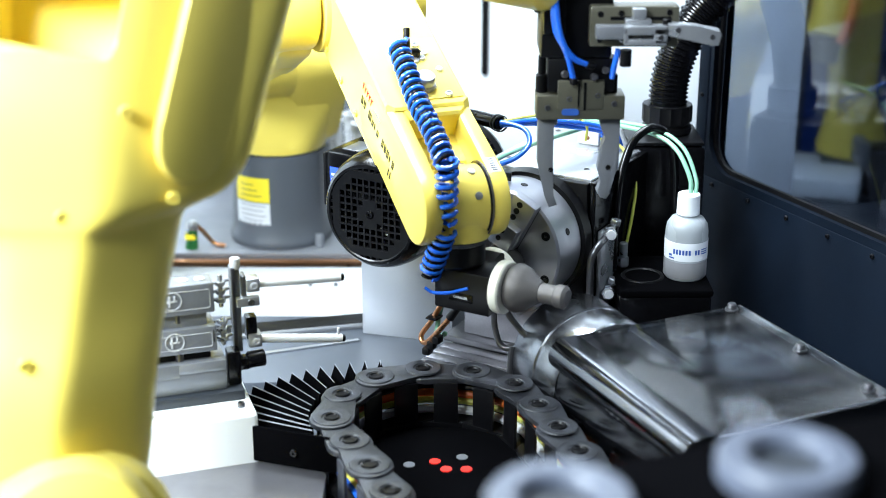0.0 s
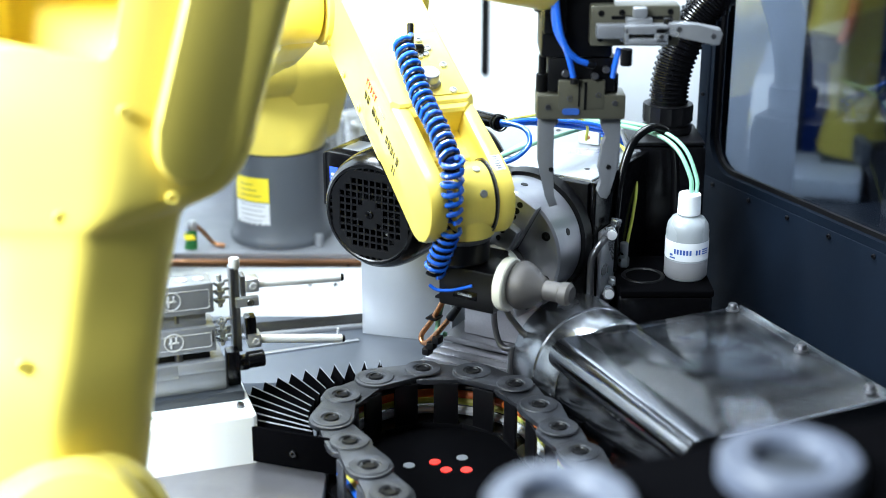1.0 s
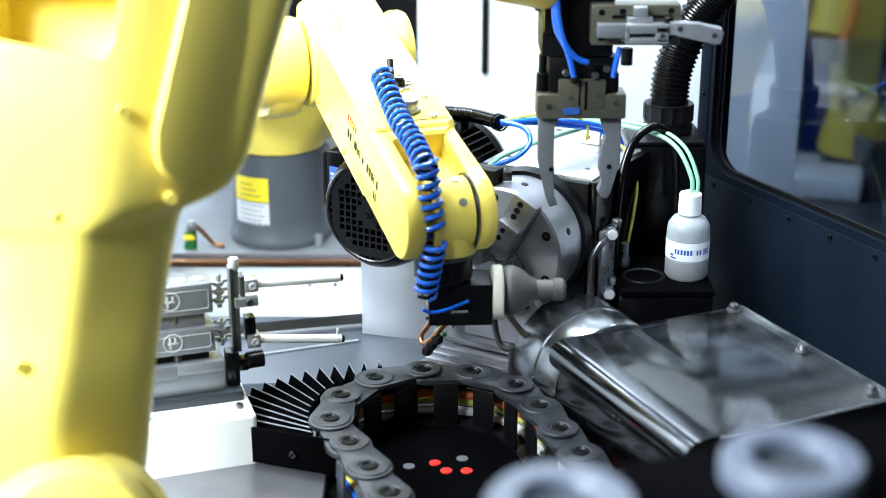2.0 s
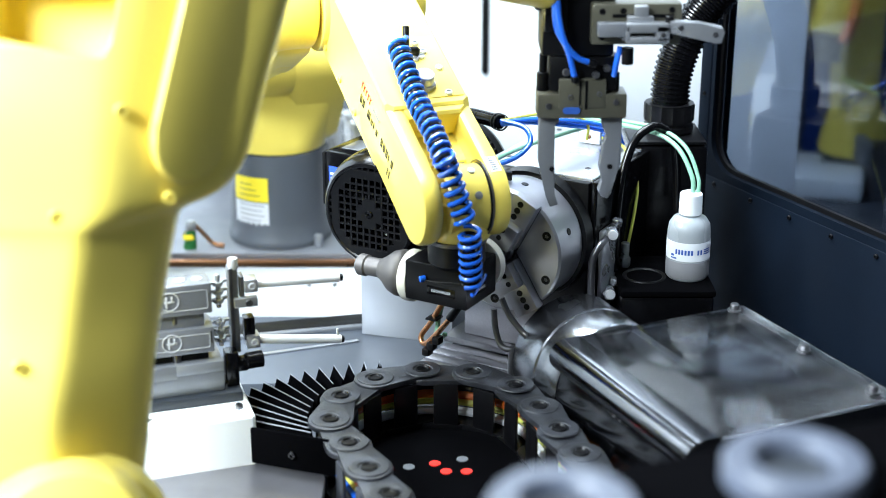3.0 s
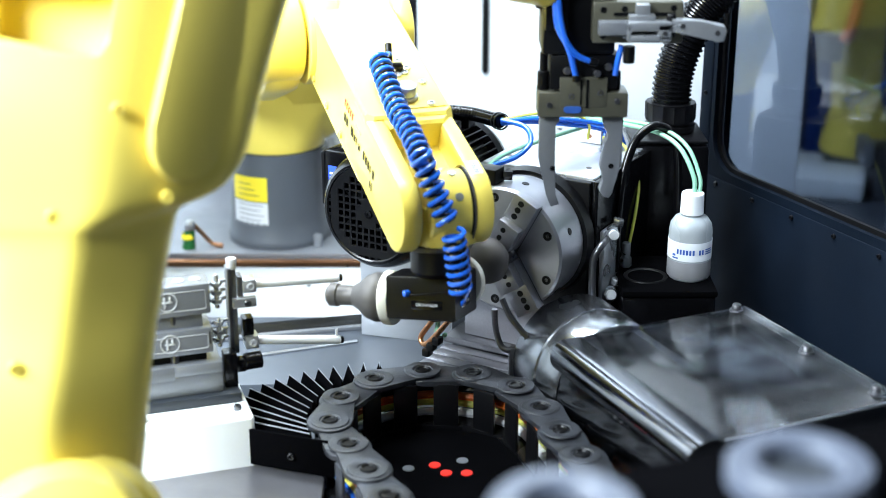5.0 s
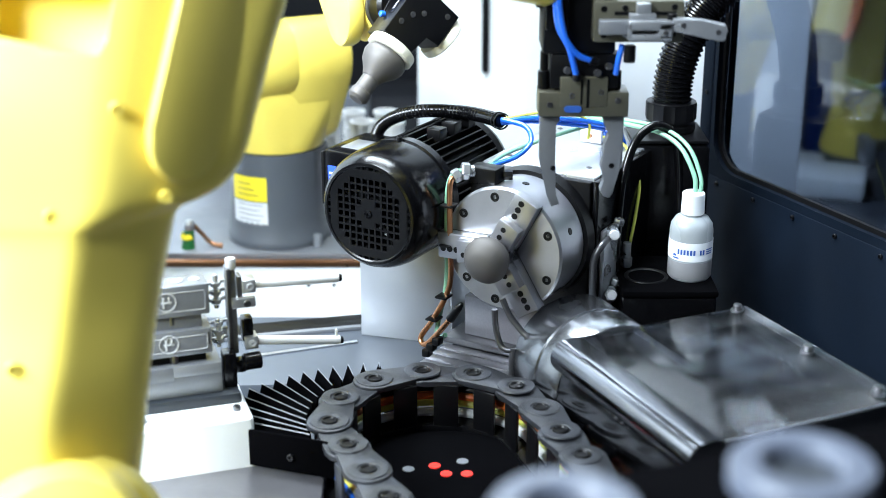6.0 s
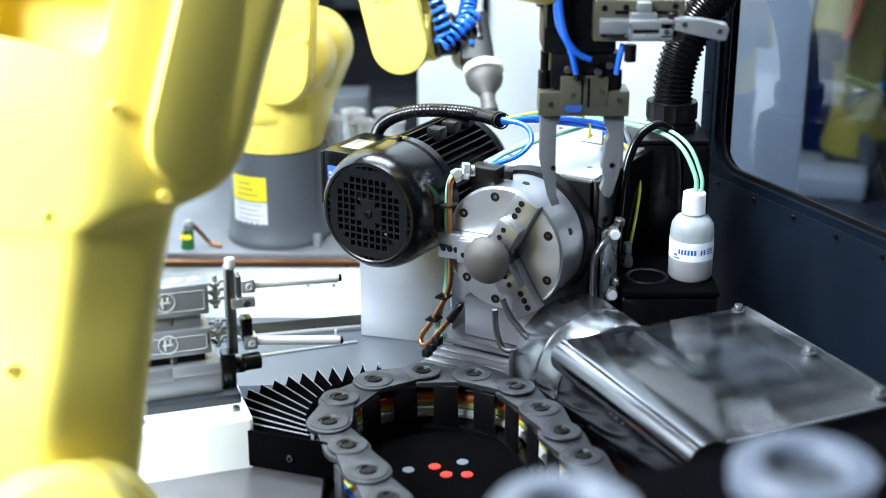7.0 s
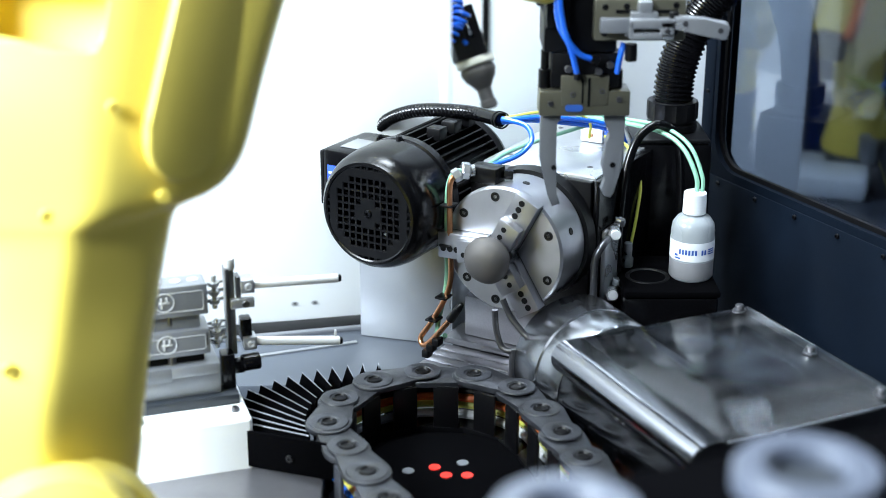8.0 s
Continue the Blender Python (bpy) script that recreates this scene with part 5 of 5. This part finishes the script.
SHAPE = [(-1, 0.4), (-0.92, 0.75), (-0.75, 0.95), (-0.5, 1.0), (0.0, 1.0), (0.12, 0.98), (0.24, 0.9), (0.34, 0.78), (0.62, 0.42), (0.86, 0.10), (0.96, -0.08), (1.0, -0.25), (1.0, -0.6), (0.9, -0.88), (0.7, -1), (-0.8, -1), (-1, -0.8)]
edges = [(0.84, 0.058, 0.074, -0.02, 0.06), (0.93, 0.073, 0.079, -0.005, 0.072), (0.997, 0.080, 0.08, 0.0, 0.075), (1.04, 0.086, 0.08, 0.01, 0.075), (1.083, 0.093, 0.08, 0.03, 0.075),
         (1.134, 0.103, 0.081, 0.045, 0.076), (1.152, 0.107, 0.083, 0.052, 0.078), (1.163, 0.116, 0.09, 0.056, 0.08), (1.170, 0.135, 0.105, 0.058, 0.082), (1.176, 0.150, 0.116, 0.060, 0.083), (1.186, 0.163, 0.124, 0.064, 0.085),
         (1.205, 0.174, 0.134, 0.070, 0.087), (1.23, 0.181, 0.140, 0.076, 0.088), (1.28, 0.194, 0.150, 0.09, 0.09), (1.351, 0.217, 0.162, 0.115, 0.09), (1.45, 0.243, 0.166, 0.14, 0.09), (1.55, 0.25, 0.15, 0.16, 0.085)]
arm = loft([(right - half, y, z, half, deep) for z, right, half, y, deep in edges], SHAPE)
lower = part("lower_arm", arm, YELLOW, fr, "yellow cast lower arm")
mod = lower.modifiers.new("round", "SUBSURF")
mod.levels = mod.render_levels = 3
FC = Matrix.Translation((0.36, 1.205 - 1.25, 1.162)) @ pose(0, 0, 0, 70)
# pocket depth and its unseen left and top walls chosen to shade the floor
cutter = part("cutter", prism([(-0.400, 0.238), (-0.400, 0.186), (-0.316, 0.168), (-0.302, 0.168), (-0.293, 0.175), (-0.289, 0.187), (-0.283, 0.2236), (-0.281, 0.238)], -0.055, 0.25, 0.006, FC, 3), YELLOW, fr)
cut = lower.modifiers.new("pocket", "BOOLEAN")
cut.object, cut.operation = cutter, "DIFFERENCE"
bpy.context.view_layer.update()
made = bpy.data.meshes.new_from_object(lower.evaluated_get(bpy.context.evaluated_depsgraph_get()))
lower.modifiers.clear()
lower.data = made
bpy.data.objects.remove(cutter)
part("side_panel", prism(capsule(0.0, 0.0, 0.041, 0.32, 0.0, 0.041), -0.004, 0.0065, 0.004, basis((0.1275, 0.037, 1.238), (0.041, 0.043, 0.145), (0.76, -0.65, 0.03)), 3), YELLOW, fr, "flat yellow side panel")
part("joint_cover", hull(disc((0.015, -0.075, 0.885), (0.35, -0.9, 0.25), 0.082, 0.10, 40, 0.035)), YELLOW, fr, "domed yellow joint cover")
for x, y, z in ((0.077, 0.0, 1.274), (0.017, -0.021, 1.183), (-0.017, -0.062, 1.056), (0.111, 0.018, 1.188)):
    part("bolt", cap_screw(bmesh.new(), (x, y + 0.003, z), (0.4, -0.9, 0), 0.0060, 0.006), YELLOW, fr)
part("forearm", hull(disc((0.13, 0.17, 1.66), (0.5, 0.86, 0), 0.11, 0.14, 32, 0.03) + disc((0.40, 0.36, 1.50), (0.5, 0.86, 0), 0.06, 0.1, 28, 0.02)), YELLOW, fr, "yellow forearm")
part("wrist", hull(disc((0.40, 0.36, 1.50), (0.5, 0.86, 0), 0.056, 0.12, 28, 0.02) + disc((0.450, 0.44, 1.332), (0.9, 0.2, -0.2), 0.045, 0.09, 28, 0.01)), YELLOW, fr, "yellow wrist")

gg = thing("twin_grippers", pose(0.165, 1.71, 1.15), "bronze parallel grippers with grey steel fingers", "gripper")
part("carrier", box((-0.05, -0.02, 0.075), (0.035, 0.05, 0.20), 0.004), BLACK, gg, "black carrier block")
part("adapter", box((-0.04, -0.015, 0.032), (0.04, 0.03, 0.0745), 0.003), BLACK, gg, "black adapter plate")
b = part("gripper_body", merge(box((-0.053, -0.02, 0.0), (0.053, 0.02, 0.030), 0.002), box((-0.028, -0.021, 0.012), (0.028, 0.021, 0.048), 0.002)), BRONZE, gg, "bronze anodised gripper body")
part("slot", box((0.003, -0.0218, 0.012), (0.006, -0.0208, 0.046), 0), BLACK, b)
part("slot", box((-0.004, -0.0218, 0.016), (-0.002, -0.0208, 0.046), 0), BLACK, b)
part("badge", prism(capsule(-0.019, 0.010, 0.004, -0.006, 0.010, 0.004), 0, 0.001, 0, UP @ pose(0, 0, 0.021)), INKBLUE, b, "small blue badge")
for x, z in ((-0.014, 0.026), (0.02, 0.03), (-0.04, 0.015), (0.04, 0.02)):
    part("bolt", cap_screw(bmesh.new(), (x, -0.0205, z), (0, -1, 0), 0.0035, 0.001), STEELDARK, b)
part("finger", prism([(-0.050, 0.0), (-0.026, 0.0), (-0.026, -0.008), (-0.032, -0.012), (-0.032, -0.058), (-0.029, -0.074), (-0.030, -0.100), (-0.024, -0.112), (-0.034, -0.115), (-0.040, -0.100), (-0.046, -0.074), (-0.050, -0.056)], -0.008, 0.008, 0.0015, UP), ALUMATT, gg, "grey steel gripper finger")
part("finger", prism([(0.024, 0.0), (0.050, 0.0), (0.050, -0.058), (0.044, -0.08), (0.040, -0.098), (0.036, -0.104), (0.029, -0.102), (0.024, -0.094), (0.030, -0.082), (0.024, -0.066), (0.028, -0.034), (0.034, -0.026), (0.026, -0.012)], -0.008, 0.008, 0.0015, UP), ALUMATT, gg, "grey steel gripper finger")
for x in (-0.033, 0.037):
    part("bolt", cap_screw(bmesh.new(), (x, -0.008, -0.066 if x < 0 else -0.063), (0, -1, 0), 0.0032, 0.001), BLACK, gg)
for x, y in ((-0.046, 0.0), (0.038, 0.0)):
    bm = rod((x, y, 0.030), (x, y, 0.052), 0.0075, 16)
    add_rod(bm, (x, y, 0.052), (x, y, 0.075), 0.005, 14)
    part("sensor", bm, BLACK, gg, "black proximity sensor")
part("sensor_tip", rod((-0.046, 0.0, 0.075), (-0.046, 0.0, 0.088), 0.0036, 14), ALU, gg)
for x, z in ((-0.02, 0.055), (0.015, 0.052), (0.028, 0.06)):
    part("fitting", rod((x, -0.015, z), (x, -0.026, z + 0.002), 0.0045, 12), STEELDARK, gg)
part("valve", box((-0.048, -0.03, 0.105), (-0.02, -0.02, 0.15), 0.002), BLACKGLOSS, gg, "black valve block")
part("cable", tube([(-0.046, 0.0, 0.088), (-0.047, -0.004, 0.11), (-0.052, -0.006, 0.14), (-0.05, -0.004, 0.19)], 0.002, 8), BLACK, gg)
# second gripper, lying across
c = part("cross_gripper_body", box((0.006, -0.036, 0.092), (0.110, -0.005, 0.140), 0.003), BRONZE, gg, "bronze anodised cross gripper")
part("groove", box((0.030, -0.0372, 0.124), (0.100, -0.0358, 0.128), 0), BLACK, c)
for x, z in ((0.018, 0.131), (0.018, 0.101), (0.042, 0.132), (0.098, 0.133)):
    part("bolt", cap_screw(bmesh.new(), (x, -0.036, z), (0, -1, 0), 0.0036, 0.0012), BLACK, c)
part("cross_finger", merge(box((0.012, -0.052, 0.104), (0.046, -0.037, 0.120), 0.0015), box((0.040, -0.049, 0.100), (0.050, -0.037, 0.108), 0.001)), ALUMATT, gg, "grey cross finger")
j = part("clamp_jaw", merge(box((0.044, -0.058, 0.098), (0.094, -0.040, 0.1055), 0.0018), box((0.044, -0.058, 0.110), (0.094, -0.040, 0.121), 0.0018), box((0.078, -0.058, 0.1), (0.094, -0.040, 0.119), 0.0018), box((0.044, -0.058, 0.1), (0.049, -0.040, 0.119), 0.0018)), ALU, gg, "bright slotted clamp jaw")
part("jaw_bolt", cap_screw(bmesh.new(), (0.086, -0.058, 0.108), (0, -1, 0), 0.003, 0.001), STEELDARK, j)
part("jaw_bridge", merge(box((0.046, -0.050, 0.121), (0.076, -0.036, 0.127), 0.001), box((0.054, -0.048, 0.127), (0.070, -0.036, 0.139), 0.0015)), ALU, gg, "bright jaw bridge")
part("jaw_pin", rod((0.094, -0.048, 0.102), (0.094, -0.048, 0.128), 0.0055, 14), BLACK, gg, "black pivot pin")
part("cross_finger", prism([(0.094, 0.124), (0.128, 0.121), (0.154, 0.116), (0.157, 0.110), (0.154, 0.098), (0.145, 0.097), (0.138, 0.102), (0.094, 0.108)], -0.008, 0.008, 0.002, Matrix.Translation((0, -0.048, 0)) @ UP), ALU, gg, "bright cross finger")
for x in (0.106, 0.146):
    part("finger_bolt", cap_screw(bmesh.new(), (x, -0.056, 0.116 if x < 0.12 else 0.108), (0, -1, 0), 0.0032, 0.001), STEELDARK, gg)
part("cross_sensor", rod((0.05, -0.03, 0.068), (0.05, -0.03, 0.088), 0.007, 14), BLACK, gg)
bh = thing("gripper_hoses", pose(0.165, 1.71, 1.15), "blue air hoses looping to the grippers", "hose")
for pts in ([(-0.036, -0.03, 0.19), (-0.037, -0.036, 0.14), (-0.033, -0.036, 0.11), (-0.02, -0.034, 0.085), (-0.010, -0.028, 0.05)],
            [(-0.033, -0.03, 0.19), (-0.034, -0.04, 0.14), (-0.026, -0.042, 0.10), (-0.010, -0.036, 0.078), (0.006, -0.03, 0.070)],
            [(0.042, -0.024, 0.088), (0.038, -0.026, 0.07), (0.036, -0.022, 0.052)]):
    part("hose", tube(pts, 0.0036, 10), BLUE, bh)
bm = rod((-0.010, -0.027, 0.046), (-0.010, -0.029, 0.054), 0.005, 14)
add_rod(bm, (0.004, -0.03, 0.070), (0.014, -0.028, 0.068), 0.0048, 14)
part("plug", bm, BLACK, bh, "black push-in plugs")
part("ribbed_cable", tube([(-0.062, -0.01, 0.20), (-0.058, -0.012, 0.16), (-0.05, -0.008, 0.13)], 0.008, 12, 8, lambda i, n: 0.0075 + 0.001 * (i % 2)), BLACK, bh, "black ribbed cable")

# ------------------------------------------------------------------ behind the opening: cups and connector
CUPSTEEL = material("bright_steel", (0.86, 0.87, 0.88), 0.3, 0.5, 0.05, 40, 0.03, 0.1)
for x, y in ((-0.168, 2.67), (-0.107, 2.67), (-0.209, 2.62), (-0.148, 2.598), (-0.092, 2.598), (-0.229, 2.68)):
    cup = thing("steel_cup", pose(x, y, 0.7176), "bright turned steel cup standing on the table", "cup", "steel cups on the table")
    part("wall", lathe([(0.020, 0.0), (0.021, 0.001), (0.021, 0.178), (0.0235, 0.180), (0.0235, 0.186), (0.0165, 0.186), (0.0165, 0.02), (0.0, 0.02)], 28), CUPSTEEL, cup)
bm = box((-0.224, 2.924, 0.0), (-0.153, 3.02, 0.866), 0.004)
solo("grey_post", bm, GREYCAST, "grey metal post behind the cups", "post")
cn = thing("cable_plug", pose(-0.448, 2.43, 0.7176), "green and yellow cable plug beside the robot base", "connector")
bm = rod((0, 0, 0.0), (0.004, 0, 0.035), 0.012, 18, r2=0.008)
part("body", bm, PLUGGREEN, cn, "green plug body")
part("ring", lathe([(0.0112, 0.018), (0.0118, 0.019), (0.0108, 0.027), (0.0102, 0.028)], 20, shut=False), YLABEL, cn, "yellow ring")
part("nut", lathe([(0.009, 0), (0.010, 0.002), (0.010, 0.010), (0.006, 0.016), (0.0, 0.016)], 18, pose(0.004, 0, 0.035)), ALU, cn)
part("lead", tube([(0.008, 0, 0.045), (0.022, 0.002, 0.03), (0.04, 0.004, 0.008), (0.06, 0.0, 0.004)], 0.004, 10), COPPER, cn, "copper-brown lead")


# ------------------------------------------------------------------ what moves
def motions():
    place = Vector((0.023, 1.719, 1.041))
    shift = Vector((0.008, 0.014, 0.022))      # the gripper block sits off the flange axis
    out = Vector((-0.5, -0.866, 0))
    side = Vector((0.866, -0.5, 0))
    wrist_path = [(0.0, place + out * 0.011), (0.4, place), (1.15, place), (1.5, place + out * 0.045), (1.7, place + out * 0.036 + side * 0.013), (2.1, place + out * 0.07 + side * 0.01), (2.5, place + out * 0.055),
                  (2.8, place + out * 0.018), (3.0, place + out * 0.012), (3.35, place), (4.7, place), (4.95, place + out * 0.05), (5.2, place + out * 0.075 + Vector((0, 0, 0.03))), (5.5, Vector((-0.062, 1.80, 1.14))),
                  (5.8, Vector((-0.072, 1.977, 1.184))), (5.9, Vector((-0.075, 2.011, 1.191))), (6.0, Vector((-0.08, 2.066, 1.194))), (6.1, Vector((-0.084, 2.126, 1.184))), (6.2, Vector((-0.081, 2.232, 1.153))),
                  (6.4, Vector((-0.044, 2.33, 1.096))), (6.5, Vector((-0.040, 2.367, 1.085))), (6.7, Vector((-0.036, 2.407, 1.077))), (7.0, Vector((-0.034, 2.447, 1.073))), (7.2, Vector((-0.042, 2.476, 1.068))),
                  (7.5, Vector((-0.052, 2.496, 1.066))), (8.0, Vector((-0.052, 2.506, 1.064)))]
    # the gripper's unloading side and its flange direction
    tool_path = [(0.0, (0.5, 0.866, 0), (0, 0, -1)), (1.72, (0.5, 0.866, 0), (0, 0, -1)), (2.15, (-0.25, 0.97, 0), (0, 0, -1)), (2.55, (-0.866, 0.5, 0), (0, 0, -1)), (4.75, (-0.866, 0.5, 0), (0, 0, -1)),
                 (5.3, (-0.75, -0.1, -0.5), (0.1, -0.4, -0.9)), (5.8, (-0.55, -0.45, -0.75), (0.35, -0.85, 0.25)), (6.1, (-0.6, -0.5, -0.7), (0.5, -0.8, 0.2)), (6.4, (-0.2, -0.9, -0.4), (0.85, -0.4, -0.1)), (6.6, (0.0, -0.85, -0.5), (0.95, -0.15, 0)),
                 (7.0, (0.08, -0.7, -0.7), (0.97, 0.05, 0.12)), (7.5, (0.35, -0.25, -0.9), (0.93, 0.25, 0.25)), (8.0, (0.35, -0.25, -0.9), (0.93, 0.25, 0.25))]

    def between(path, t):
        for (t0, *a), (t1, *b) in zip(path, path[1:]):
            if t <= t1:
                return (t - t0) / (t1 - t0), a, b
        return 1.0, path[-1][1:], path[-1][1:]

    def ease(k):
        return k * k * (3 - 2 * k)

    def wrist_at(t):
        times = [p[0] for p in wrist_path]
        i = max(0, min(len(times) - 2, sum(1 for x in times if x <= t) - 1))
        def slope(j):
            if j <= 0 or j >= len(times) - 1:
                return Vector((0, 0, 0))
            a = (wrist_path[j][1] - wrist_path[j - 1][1]) / (times[j] - times[j - 1])
            b = (wrist_path[j + 1][1] - wrist_path[j][1]) / (times[j + 1] - times[j])
            return Vector([0 if p * q <= 0 else 2 * p * q / (p + q) for p, q in zip(a, b)])
        h = times[i + 1] - times[i]
        k = min(1, (t - times[i]) / h)
        p0, p1, m0, m1 = wrist_path[i][1], wrist_path[i + 1][1], slope(i) * h, slope(i + 1) * h
        return p0 * (2 * k ** 3 - 3 * k * k + 1) + m0 * (k ** 3 - 2 * k * k + k) + p1 * (3 * k * k - 2 * k ** 3) + m1 * (k ** 3 - k * k)

    def tool_at(t):
        k, a, b = between(tool_path, t)
        qa, qb = basis((0, 0, 0), *a).to_quaternion(), basis((0, 0, 0), *b).to_quaternion()
        return qa.slerp(qb, ease(k)).to_matrix().to_4x4()

    def solve(p):
        """Joint poses, in the robot's space, that put the fifth joint at p."""
        q = p - BASE
        turn = math.degrees(math.atan2(q.y, q.x))
        r, z = math.hypot(q.x, q.y) - J2.x, q.z - J2.z
        reach = math.hypot(L3, OFF)
        dist = min(math.hypot(r, z), L2 + reach - 1e-4)
        lift = math.atan2(z, r) + math.acos((L2 ** 2 + dist ** 2 - reach ** 2) / (2 * L2 * dist))
        elbow = Vector((J2.x + L2 * math.cos(lift), J2.z + L2 * math.sin(lift)))
        down = math.atan2(q.z - elbow.y, math.hypot(q.x, q.y) - elbow.x)
        down -= math.atan2(OFF, L3)
        t1 = pose(0, 0, 0, 0, 0, turn)
        t2 = t1 @ Matrix.Translation(J2) @ pose(0, 0, 0, 0, 90 - math.degrees(lift))
        t3 = t1 @ Matrix.Translation((elbow.x, 0, elbow.y)) @ pose(0, 0, 0, 0, -math.degrees(down)) @ Matrix.Translation((0, 0, OFF))
        return t1, t2, t3

    times = [round(0.1 * k, 2) for k in range(81)]
    rows = {key: [] for key in ("turret", "upper", "forearm", "wrist", "tool", "bend", "coil", "new", "done")}
    seated = HEAD @ AX @ pose(0, -0.055, 0, -90)      # gripped by the chuck
    for t in times:
        rot = tool_at(t)
        p = wrist_at(t) - rot.to_3x3() @ shift * ease(max(0.0, min(1.0, (t - 4.8) / 0.9)))
        t1, t2, t3 = solve(p)
        here = Matrix.Translation(p) @ rot @ Matrix.Translation(shift)
        local = Matrix.Translation(-BASE)
        ax5 = (t1.to_3x3() @ Vector((0, 1, 0)))
        zt = rot.to_3x3() @ Vector((0, 0, 1))
        zt = (zt - ax5 * zt.dot(ax5)).normalized()
        rows["turret"].append((t, t1))
        rows["upper"].append((t, t2))
        rows["forearm"].append((t, t3))
        rows["wrist"].append((t, Matrix.Translation(p - BASE) @ Matrix((ax5.cross(zt), ax5, zt)).transposed().to_4x4()))
        rows["tool"].append((t, local @ here))
        a = t3 @ COIL[-1]
        b = (local @ here) @ Vector((-0.044, -0.040, 0.085))
        mid = (a + b) / 2 + Vector((0.012, -0.010, 0.0))
        rows["bend"].append((t, Matrix.Translation(a) @ turn_to(mid - a)))
        rows["coil"].append((t, Matrix.Translation(mid) @ turn_to(b - mid)))
        held_done = here @ pose(0.070, 0, 0.094, 0, 90)
        held_new = here @ pose(0, 0.059, 0.080, -90)
        if t <= 4.65 or t >= 4.95:
            rows["new"].append((t, held_new if t <= 4.65 else seated))
        rows["done"].append((t, held_done))
    rows["done"] = [(t, m if t > 1.1 else rows["done"][11][1]) for t, m in rows["done"]]
    for ob, key in ((turret, "turret"), (upper, "upper"), (forearm, "forearm"), (wrist, "wrist"), (tool, "tool"), (coil_bend, "bend"), (coil_end, "coil"), (part_new, "new"), (part_done, "done")):
        walk(ob, rows[key])
    # the door slides shut along its rail
    slide = pose(0, 0, 0, 0, 0, 11)
    shut = Vector((0.012, 2.10, 0.737))
    along = slide.to_3x3() @ Vector((1, 0, 0))
    door_rows = []
    for t, s in ((0.0, -0.62), (6.9, -0.62), (7.1, -0.56), (7.3, -0.46), (7.4, -0.405), (7.6, -0.245), (7.8, -0.115), (7.9, -0.06), (8.0, -0.003)):
        door_rows.append((t, Matrix.Translation(shut + along * s) @ slide))
    walk(DOOR, door_rows)


motions()
